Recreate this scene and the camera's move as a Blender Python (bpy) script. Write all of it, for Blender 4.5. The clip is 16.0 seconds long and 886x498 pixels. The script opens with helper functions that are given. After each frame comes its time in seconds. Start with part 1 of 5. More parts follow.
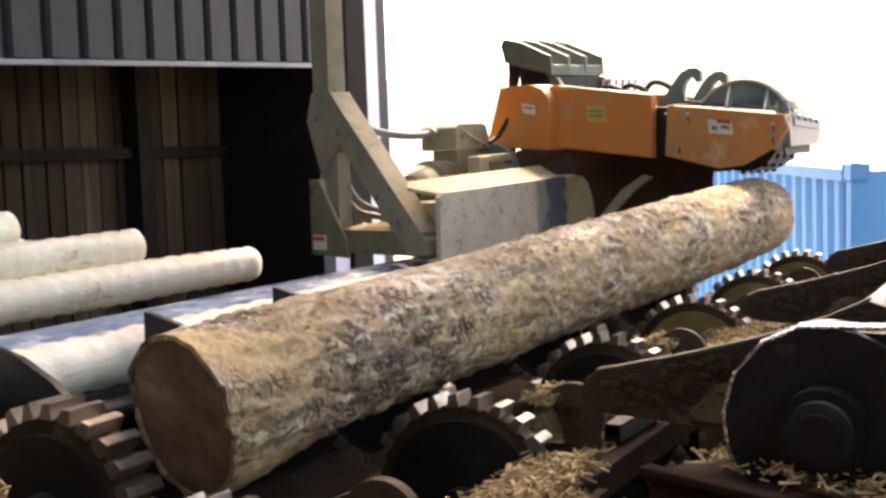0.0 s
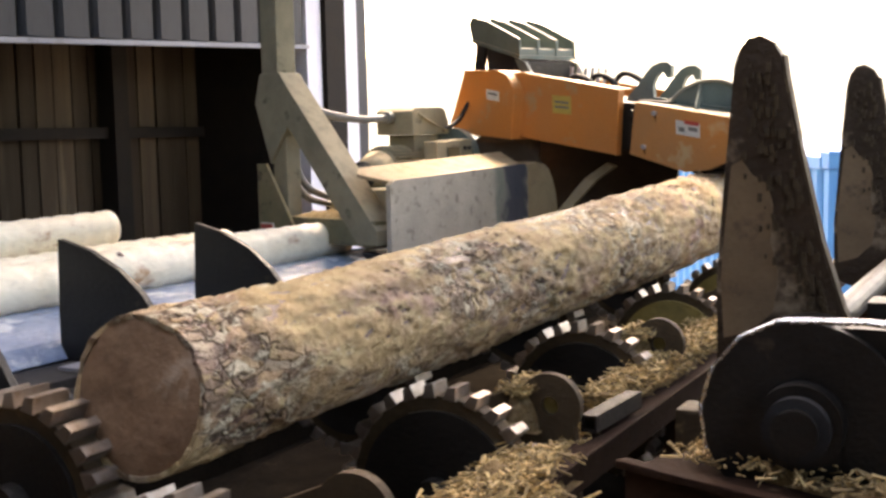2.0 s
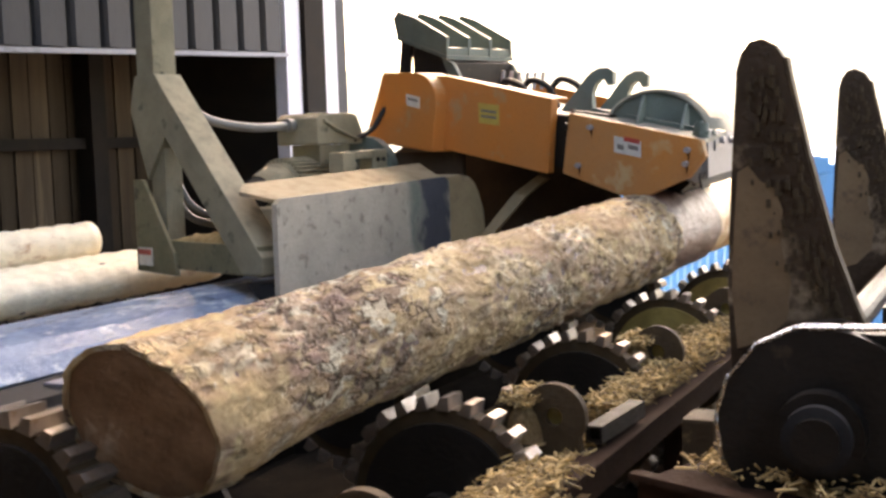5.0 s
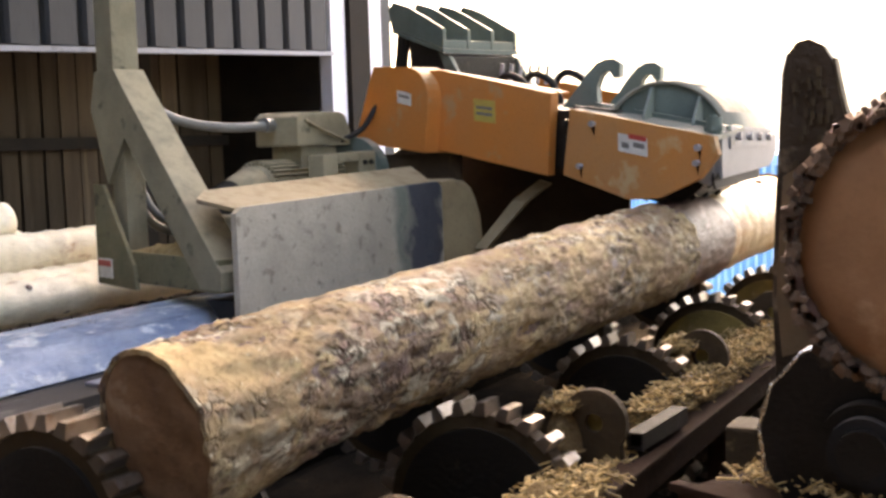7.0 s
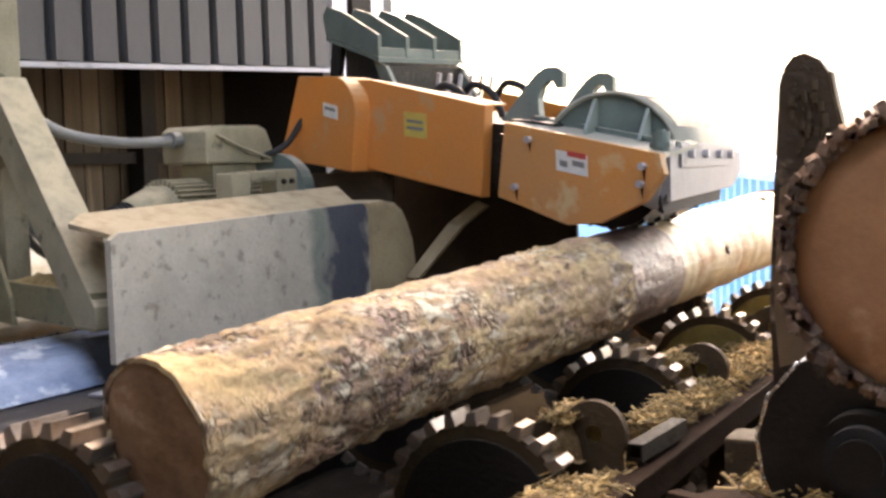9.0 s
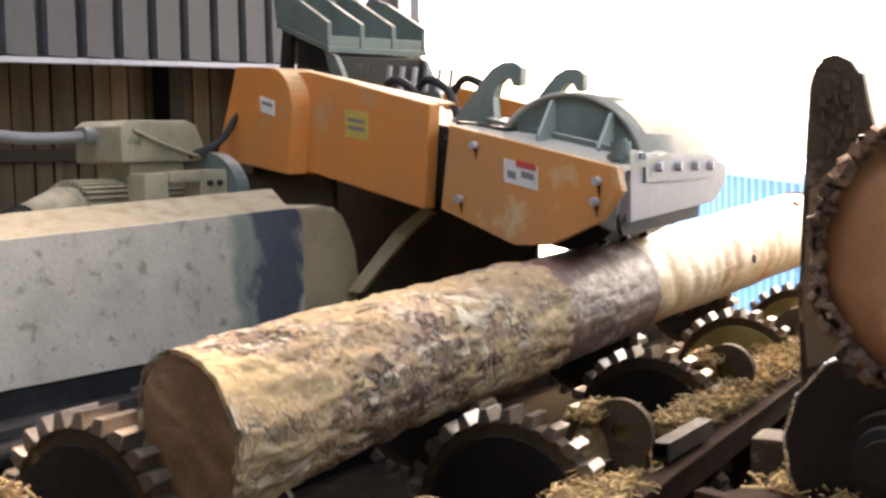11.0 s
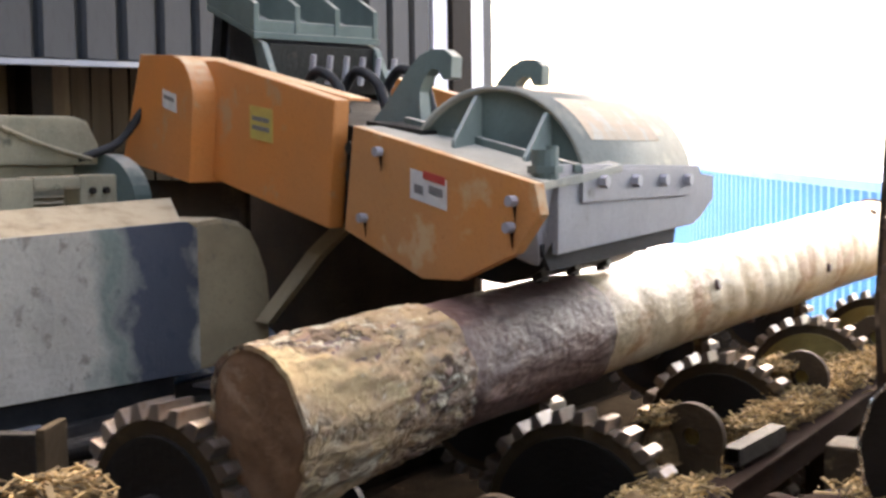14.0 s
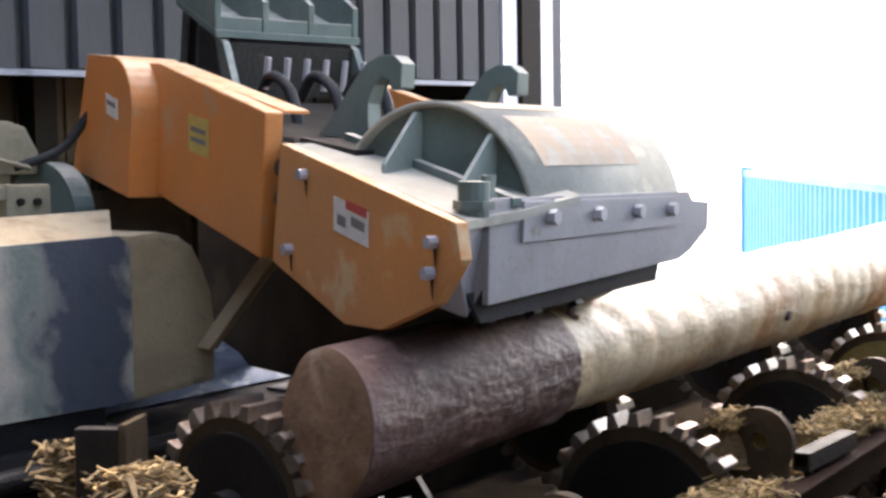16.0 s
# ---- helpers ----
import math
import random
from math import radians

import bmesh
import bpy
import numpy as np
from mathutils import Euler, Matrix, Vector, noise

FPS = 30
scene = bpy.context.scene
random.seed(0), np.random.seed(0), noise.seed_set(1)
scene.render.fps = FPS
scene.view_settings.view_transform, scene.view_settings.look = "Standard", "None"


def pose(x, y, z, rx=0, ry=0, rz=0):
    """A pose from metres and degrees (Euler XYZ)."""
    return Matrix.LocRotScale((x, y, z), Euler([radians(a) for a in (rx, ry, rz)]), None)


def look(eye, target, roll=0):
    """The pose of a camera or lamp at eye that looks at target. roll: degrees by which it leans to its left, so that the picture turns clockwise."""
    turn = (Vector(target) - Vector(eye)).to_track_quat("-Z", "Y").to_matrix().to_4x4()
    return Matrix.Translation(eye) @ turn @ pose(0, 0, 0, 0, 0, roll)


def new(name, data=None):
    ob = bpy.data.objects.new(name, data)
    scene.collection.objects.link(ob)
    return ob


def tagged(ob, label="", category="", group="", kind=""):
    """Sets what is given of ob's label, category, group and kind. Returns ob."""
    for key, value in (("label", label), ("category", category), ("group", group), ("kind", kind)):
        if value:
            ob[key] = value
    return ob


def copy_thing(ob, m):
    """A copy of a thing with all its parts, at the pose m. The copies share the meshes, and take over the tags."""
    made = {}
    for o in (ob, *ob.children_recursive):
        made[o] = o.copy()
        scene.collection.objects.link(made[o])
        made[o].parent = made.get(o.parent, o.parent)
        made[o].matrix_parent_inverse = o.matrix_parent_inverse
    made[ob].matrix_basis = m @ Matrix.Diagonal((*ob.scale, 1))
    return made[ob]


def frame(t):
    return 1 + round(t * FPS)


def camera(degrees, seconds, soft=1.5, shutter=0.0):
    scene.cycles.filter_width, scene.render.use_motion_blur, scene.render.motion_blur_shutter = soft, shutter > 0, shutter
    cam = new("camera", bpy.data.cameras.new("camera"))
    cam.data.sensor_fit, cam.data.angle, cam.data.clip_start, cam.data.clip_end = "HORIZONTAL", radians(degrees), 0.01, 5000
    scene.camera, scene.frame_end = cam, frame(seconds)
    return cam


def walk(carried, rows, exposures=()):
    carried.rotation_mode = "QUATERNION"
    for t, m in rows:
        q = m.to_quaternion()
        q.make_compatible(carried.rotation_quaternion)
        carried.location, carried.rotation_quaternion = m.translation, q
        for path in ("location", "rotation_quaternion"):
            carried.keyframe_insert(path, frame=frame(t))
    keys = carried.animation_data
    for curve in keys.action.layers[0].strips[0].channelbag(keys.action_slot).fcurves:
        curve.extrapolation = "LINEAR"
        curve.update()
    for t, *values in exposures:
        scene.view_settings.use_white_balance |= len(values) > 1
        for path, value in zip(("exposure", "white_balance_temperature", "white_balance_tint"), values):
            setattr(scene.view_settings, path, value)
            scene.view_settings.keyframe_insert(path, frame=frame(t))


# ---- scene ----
cam = camera(40.98, 16.0, 2.9, 0.2)
PATH = [
    (0, 0.047, -0.034, 1.753, 85.29, 1.99, 28.23),
    (0.5, 0.011, -0.026, 1.759, 84.76, 1.66, 27.90),
    (1, 0.025, -0.012, 1.760, 84.86, 1.94, 28.51),
    (1.5, 0.053, -0.003, 1.753, 85.04, 0.49, 29.77),
    (2, 0.032, 0.005, 1.767, 84.40, 1.31, 27.25),
    (2.5, -0.001, 0.009, 1.781, 84.48, 1.70, 26.90),
    (3, -0.031, 0.034, 1.772, 84.75, 1.84, 25.54),
    (3.5, -0.047, 0.025, 1.773, 85.01, 2.10, 25.08),
    (4, -0.062, 0.019, 1.762, 84.80, 2.02, 24.80),
    (6.5, -0.072, 0.096, 1.759, 84.84, 1.48, 28.27),
    (7, -0.069, 0.093, 1.770, 84.74, 1.69, 28.24),
    (7.5, -0.064, 0.088, 1.766, 84.98, 1.64, 28.45),
    (8, -0.056, 0.077, 1.772, 85.16, 1.67, 28.47),
    (8.5, -0.049, 0.069, 1.762, 85.44, 1.42, 28.31),
    (9, -0.050, 0.069, 1.756, 85.61, 1.59, 28.40),
    (11.5, -0.053, 0.035, 1.751, 85.60, 0.97, 29.69),
    (12, -0.051, 0.036, 1.742, 85.69, 0.87, 29.66),
    (12.5, -0.064, 0.007, 1.741, 85.97, 0.53, 29.52),
    (13, -0.055, 0.014, 1.746, 86.03, 0.69, 29.67),
    (13.5, -0.059, -0.006, 1.721, 86.39, 0.60, 30.00),
    (14, -0.048, 0.019, 1.737, 86.01, 0.75, 32.93),
    (14.5, -0.033, 0.019, 1.753, 85.92, 1.19, 35.38),
    (15, -0.028, 0.006, 1.741, 86.25, 0.42, 35.74),
    (15.5, -0.020, -0.012, 1.728, 86.58, 1.09, 35.97),
    (16, -0.015, -0.023, 1.720, 86.62, 0.94, 36.31),
]
walk(cam, [(r[0], pose(*r[1:])) for r in PATH], [(0, 2.95, 8500, 16), (1, 2.95, 8600, 16), (2.5, 3.2, 8700, 17), (4, 3.22, 8800, 17), (6.5, 3.4, 8800, 17), (7.5, 3.4, 8900, 17), (9, 3.8, 9000, 17), (12.5, 3.86, 8700, 16), (13.5, 3.63, 8000, 15), (14.5, 3.58, 7800, 14), (16, 3.6, 7200, 14)])

# ---------- world and light ----------
world = bpy.data.worlds.new("world")
scene.world = world
world.use_nodes = True
wn = world.node_tree.nodes
sky = wn.new("ShaderNodeTexSky")
sky.sky_type = "NISHITA"
sky.sun_disc = False
sky.sun_elevation = radians(48)
sky.sun_rotation = radians(-25)
sky.air_density, sky.dust_density = 1.0, 4.0
wn["Background"].inputs[1].default_value = 0.15
world.node_tree.links.new(sky.outputs[0], wn["Background"].inputs[0])
sun = new("sun", bpy.data.lights.new("sun", "SUN"))
sun.data.energy, sun.data.angle, sun.data.color = 1.4, radians(12), (1.0, 0.96, 0.9)
sun.matrix_basis = look((-6, 14, 20), (0, 0, 0))


# ---------- materials ----------
def mat(name, c1, c2, scale=8.0, rough=0.7, metal=0.0, bump=0.15, fine=60.0, spot=None, spot_at=0.62, spot_scale=3.0, stretch=(1, 1, 1), vary=0.0, dust=None, spec=0.5):
    """Two-tone surface with grain, a third tone in stains, and, if given, dust on what faces up."""
    m = bpy.data.materials.new(name)
    m.use_nodes = True
    nt = m.node_tree
    n, l = nt.nodes, nt.links
    b = n["Principled BSDF"]
    b.inputs["Metallic"].default_value = metal
    b.inputs["Specular IOR Level"].default_value = spec
    co = n.new("ShaderNodeTexCoord")
    mp = n.new("ShaderNodeMapping")
    mp.inputs["Scale"].default_value = stretch
    l.new(co.outputs["Object"], mp.inputs[0])
    def tex(sc, det=6):
        t = n.new("ShaderNodeTexNoise")
        t.inputs["Scale"].default_value, t.inputs["Detail"].default_value = sc, det
        t.inputs["Roughness"].default_value = 0.62
        l.new(mp.outputs[0], t.inputs["Vector"])
        return t.outputs["Fac"]
    def ramp(src, a, z):
        r = n.new("ShaderNodeMapRange")
        r.inputs[1].default_value, r.inputs[2].default_value = a, z
        l.new(src, r.inputs[0])
        return r.outputs[0]
    def mix(f, a, z):
        x = n.new("ShaderNodeMix")
        x.data_type = "RGBA"
        l.new(f, x.inputs[0])
        for k, v in ((6, a), (7, z)):
            if isinstance(v, tuple):
                x.inputs[k].default_value = (*v, 1)
            else:
                l.new(v, x.inputs[k])
        return x.outputs[2]
    big, small = tex(scale), tex(fine)
    col = mix(ramp(big, 0.35, 0.65), c1, c2)
    dark = tuple(c * 0.62 for c in c1)
    half = n.new("ShaderNodeMath")
    half.operation = "MULTIPLY"
    half.inputs[1].default_value = 0.5
    l.new(ramp(small, 0.52, 0.75), half.inputs[0])
    col = mix(half.outputs[0], col, dark)
    if spot:
        col = mix(ramp(tex(spot_scale), spot_at, spot_at + 0.08), col, spot)
    if dust:
        g = n.new("ShaderNodeNewGeometry")
        sp = n.new("ShaderNodeSeparateXYZ")
        l.new(g.outputs["Normal"], sp.inputs[0])
        ad = n.new("ShaderNodeMath")
        ad.operation = "MULTIPLY"
        l.new(ramp(sp.outputs[2], 0.25, 0.8), ad.inputs[0])
        l.new(ramp(tex(14), 0.3, 0.55), ad.inputs[1])
        col = mix(ad.outputs[0], col, dust)
    if vary:
        oi = n.new("ShaderNodeObjectInfo")
        hv = n.new("ShaderNodeHueSaturation")
        r = n.new("ShaderNodeMapRange")
        r.inputs[3].default_value, r.inputs[4].default_value = 1 - vary, 1 + vary
        if vary < 0:
            isl = n.new("ShaderNodeNewGeometry")
            r.inputs[3].default_value, r.inputs[4].default_value = 1 + vary, 1 - 0.5 * vary
            l.new(isl.outputs["Random Per Island"], r.inputs[0])
        else:
            l.new(oi.outputs["Random"], r.inputs[0])
        l.new(r.outputs[0], hv.inputs["Value"])
        l.new(col, hv.inputs["Color"])
        col = hv.outputs[0]
    l.new(col, b.inputs["Base Color"])
    rr = n.new("ShaderNodeMapRange")
    rr.inputs[3].default_value, rr.inputs[4].default_value = max(0.05, rough - 0.15), min(1, rough + 0.15)
    l.new(big, rr.inputs[0])
    l.new(rr.outputs[0], b.inputs["Roughness"])
    if bump:
        bp = n.new("ShaderNodeBump")
        bp.inputs["Strength"].default_value, bp.inputs["Distance"].default_value = bump, 0.02
        l.new(small, bp.inputs["Height"])
        l.new(bp.outputs[0], b.inputs["Normal"])
    return m


M = {
    "inner_bark": mat("inner_bark", (0.155, 0.082, 0.062), (0.078, 0.042, 0.035), 5, 0.42, 0, 0.9, 26, (0.36, 0.24, 0.195), 0.585, 9, (1, 0.5, 1), 0.0),
    "peeled": mat("peeled_wood", (0.66, 0.54, 0.345), (0.50, 0.345, 0.17), 3.4, 0.42, 0, 0.4, 45, (0.42, 0.23, 0.10), 0.545, 4.2, (1, 0.7, 1)),
    "birch": mat("peeled_log_wood", (0.90, 0.83, 0.67), (0.83, 0.73, 0.54), 5, 0.55, 0, 0.35, 40, (0.40, 0.20, 0.09), 0.61, 4.2, (1, 0.5, 1), 0.06),
    "end": mat("sawn_end", (0.16, 0.085, 0.043), (0.29, 0.175, 0.10), 6, 0.8, 0, 0.3, 36, (0.42, 0.31, 0.22), 0.60, 5),
    "end_far": mat("sawn_log_end", (0.37, 0.175, 0.08), (0.28, 0.13, 0.058), 7, 0.75, 0, 0.14, 50, (0.46, 0.26, 0.14), 0.62, 4),
    "orange": mat("orange_paint", (0.60, 0.195, 0.036), (0.52, 0.195, 0.055), 3, 0.5, 0, 0.06, 90, (0.42, 0.25, 0.13), 0.60, 4, (1, 1, 1), 0, (0.55, 0.38, 0.22)),
    "green": mat("grey_green_paint", (0.12, 0.155, 0.135), (0.085, 0.115, 0.10), 5, 0.55, 0, 0.1, 80, (0.2, 0.17, 0.12), 0.66, 6, (1, 1, 1), 0, (0.36, 0.34, 0.28)),
    "tan": mat("dusty_machine_paint", (0.295, 0.255, 0.170), (0.205, 0.182, 0.122), 5, 0.8, 0, 0.3, 70, (0.095, 0.085, 0.055), 0.61, 7, (1, 1, 1), 0, (0.44, 0.355, 0.23)),
    "moss": mat("grimy_olive_paint", (0.135, 0.128, 0.070), (0.205, 0.175, 0.105), 7, 0.85, 0, 0.4, 60, (0.06, 0.055, 0.035), 0.58, 9, (1, 1, 1), 0, (0.40, 0.31, 0.17)),
    # door trim colour darkened for the weak light along the drip edge
    "drip": mat("shaded_drip_edge", (0.30, 0.31, 0.35), (0.24, 0.25, 0.29), 3, 0.6, 0, 0.05, 40, (0.15, 0.15, 0.16), 0.6, 3, spec=0.2),
    "panel": mat("worn_grey_panel", (0.49, 0.43, 0.345), (0.37, 0.32, 0.255), 4, 0.7, 0, 0.3, 55, (0.26, 0.22, 0.17), 0.575, 17, (1, 1, 1), 0, (0.52, 0.43, 0.29)),
    "steel": mat("worn_steel", (0.30, 0.285, 0.30), (0.37, 0.355, 0.37), 6, 0.5, 0.15, 0.12, 80, (0.15, 0.11, 0.08), 0.64, 6),
    "bright": mat("polished_tooth_steel", (0.34, 0.305, 0.275), (0.23, 0.19, 0.155), 14, 0.36, 0.8, 0.1, 90, (0.2, 0.14, 0.1), 0.6, 20, (1, 1, 1), 0.12),
    "chain": mat("bright_worn_chain", (0.80, 0.79, 0.77), (0.62, 0.61, 0.59), 20, 0.25, 1.0, 0.1, 90),
    "dark": mat("greasy_dark_steel", (0.009, 0.008, 0.007), (0.017, 0.0145, 0.0125), 6, 0.42, 0.0, 0.3, 60, (0.05, 0.037, 0.027), 0.66, 9, spec=0.3),
    "arm_bare": mat("scraped_tan_steel", (0.21, 0.14, 0.080), (0.155, 0.103, 0.06), 5, 0.6, 0, 0.15, 60, (0.10, 0.07, 0.048), 0.6, 8, spec=0.2),
    "rim_bark": mat("flaky_rim_bark", (0.20, 0.12, 0.075), (0.12, 0.07, 0.045), 12, 0.85, 0, 0.5, 60, (0.3, 0.2, 0.13), 0.6, 14, (1, 1, 1), -0.6),
    "tube": mat("scuffed_tube_steel", (0.008, 0.0068, 0.0055), (0.016, 0.013, 0.0105), 14, 0.55, 0.0, 0.5, 60, (0.10, 0.098, 0.095), 0.60, 18, spec=0.25),
    # near-black that paints in the shade under the log and inside the tubes
    "soot": mat("black_for_bed_shade", (0.012, 0.010, 0.008), (0.02, 0.016, 0.012), 6, 0.95, 0, 0.3, 50, (0.035, 0.026, 0.018), 0.64, 12, spec=0.0),
    "arm": mat("muddy_arm_steel", (0.042, 0.027, 0.017), (0.062, 0.041, 0.026), 4, 0.5, 0, 0.5, 45, (0.26, 0.19, 0.125), 0.56, 2.4, (1, 1, 1), 0.1, spec=0.15),
    "edge": mat("scuffed_edge_steel", (0.030, 0.026, 0.024), (0.055, 0.048, 0.043), 9, 0.6, 0.0, 0.4, 50, (0.14, 0.125, 0.11), 0.58, 11, (1, 0.4, 1), spec=0.3),
    "rust": mat("rusty_beam", (0.026, 0.014, 0.010), (0.042, 0.024, 0.016), 6, 0.85, 0.0, 0.35, 50, (0.10, 0.068, 0.042), 0.62, 8, spec=0.05),
    "plate": mat("bearing_plate", (0.058, 0.040, 0.023), (0.085, 0.060, 0.035), 7, 0.7, 0.0, 0.3, 60, (0.20, 0.15, 0.08), 0.62, 8, spec=0.15),
    "yellow": mat("grimy_yellow_wheel", (0.34, 0.26, 0.085), (0.20, 0.15, 0.055), 6, 0.7, 0, 0.3, 60, (0.36, 0.28, 0.14), 0.6, 9, spec=0.15),
    "chip": mat("wood_chips", (0.60, 0.43, 0.19), (0.38, 0.25, 0.105), 30, 0.85, 0, 0.3, 90, (0.6, 0.46, 0.26), 0.6, 25, (1, 1, 1), -0.75),
    "shred": mat("bark_shreds", (0.40, 0.27, 0.12), (0.24, 0.155, 0.07), 30, 0.9, 0, 0.3, 90, (0.50, 0.38, 0.20), 0.62, 25, (1, 1, 1), -0.75),
    "mulch": mat("bark_mulch", (0.26, 0.175, 0.08), (0.15, 0.098, 0.05), 18, 0.95, 0, 1.0, 60, (0.3, 0.21, 0.11), 0.58, 22, spec=0.15),
    # the pale patches are sky glints painted into the slide's colour
    "blue": mat("blue_sheet_sky_glints", (0.19, 0.25, 0.37), (0.32, 0.39, 0.50), 7, 0.22, 0, 0.7, 22, (0.55, 0.60, 0.66), 0.53, 9, (1, 0.55, 1)),
    "container": mat("blue_container_paint", (0.018, 0.195, 0.45), (0.015, 0.165, 0.40), 1.2, 0.5, 0, 0.05, 30, (0.05, 0.26, 0.46), 0.68, 1.5),
    # white siding given a dark base colour for the dim light in the shed
    "siding": mat("shade_darkened_siding", (0.058, 0.060, 0.066), (0.042, 0.044, 0.050), 1.6, 0.6, 0, 0.05, 40, (0.07, 0.066, 0.062), 0.68, 1.2, (1, 1, 0.25), spec=0.12),
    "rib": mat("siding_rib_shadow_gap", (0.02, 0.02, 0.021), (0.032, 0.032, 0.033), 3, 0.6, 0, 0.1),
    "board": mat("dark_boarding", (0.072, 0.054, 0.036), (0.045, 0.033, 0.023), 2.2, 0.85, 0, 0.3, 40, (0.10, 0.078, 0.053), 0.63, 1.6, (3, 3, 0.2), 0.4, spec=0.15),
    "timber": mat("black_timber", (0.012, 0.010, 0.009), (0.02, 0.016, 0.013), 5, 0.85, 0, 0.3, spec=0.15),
    "trim": mat("pale_door_trim", (0.58, 0.60, 0.70), (0.52, 0.54, 0.64), 2, 0.5, 0, 0.03),
    "concrete": mat("dirty_concrete", (0.05, 0.04, 0.032), (0.075, 0.06, 0.046), 1.5, 0.9, 0, 0.3, 25, (0.10, 0.075, 0.045), 0.6, 2, spec=0.15),
    "gravel": mat("pale_gravel_yard", (0.42, 0.40, 0.36), (0.34, 0.32, 0.28), 0.6, 0.95, 0, 0.4, 12, (0.3, 0.27, 0.2), 0.6, 0.3),
    "hill": mat("far_hillside", (0.21, 0.215, 0.185), (0.16, 0.17, 0.14), 0.02, 1, 0, 0.3, 0.4, (0.33, 0.31, 0.25), 0.55, 0.03),
    "roof": mat("roof_sheet", (0.22, 0.22, 0.23), (0.17, 0.17, 0.18), 1.5, 0.6, 0.1, 0.05),
    "ribs": mat("dusty_green_rib", (0.20, 0.23, 0.205), (0.15, 0.18, 0.16), 8, 0.6, 0, 0.1),
    "hood": mat("dusty_hood_paint", (0.33, 0.31, 0.255), (0.24, 0.235, 0.20), 5, 0.75, 0, 0.08, 80, (0.40, 0.36, 0.28), 0.58, 5, spec=0.25),
    "dusty": mat("sawdust_on_paint", (0.33, 0.245, 0.14), (0.24, 0.175, 0.10), 5, 0.9, 0, 0.25, 60, (0.17, 0.13, 0.09), 0.60, 6, (1, 1, 1), 0, (0.40, 0.315, 0.20)),
    "orange_dusty": mat("dusty_orange_paint", (0.54, 0.21, 0.05), (0.46, 0.21, 0.077), 3.5, 0.6, 0, 0.06, 90, (0.52, 0.34, 0.18), 0.58, 4.5, (1, 1, 1), 0, (0.58, 0.42, 0.25)),
    "flap": mat("dull_flap_steel", (0.21, 0.20, 0.205), (0.27, 0.255, 0.26), 6, 0.55, 0.1, 0.12, 70, (0.12, 0.10, 0.085), 0.63, 7),
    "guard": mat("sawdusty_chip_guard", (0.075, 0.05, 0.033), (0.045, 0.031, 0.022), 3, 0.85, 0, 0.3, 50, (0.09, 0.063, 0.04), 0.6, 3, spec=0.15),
    "rubber": mat("black_rubber", (0.02, 0.02, 0.021), (0.035, 0.035, 0.036), 9, 0.6, 0, 0.1, spec=0.15),
    "hose": mat("grey_conduit", (0.17, 0.17, 0.16), (0.13, 0.13, 0.125), 9, 0.5, 0, 0.15),
    "label": mat("white_label", (0.66, 0.64, 0.6), (0.56, 0.54, 0.5), 20, 0.5, 0, 0.02),
    "red": mat("red_label", (0.5, 0.06, 0.04), (0.42, 0.05, 0.04), 20, 0.5, 0, 0.02),
    "lime": mat("yellow_green_label", (0.50, 0.40, 0.09), (0.46, 0.31, 0.08), 20, 0.5, 0, 0.02),
    "ink": mat("grey_print", (0.16, 0.15, 0.14), (0.2, 0.19, 0.18), 20, 0.6, 0, 0.0),
    "peach": mat("faded_orange_print", (0.38, 0.27, 0.18), (0.33, 0.26, 0.185), 9, 0.7, 0, 0.05, 60, (0.33, 0.30, 0.24), 0.52, 12),
}


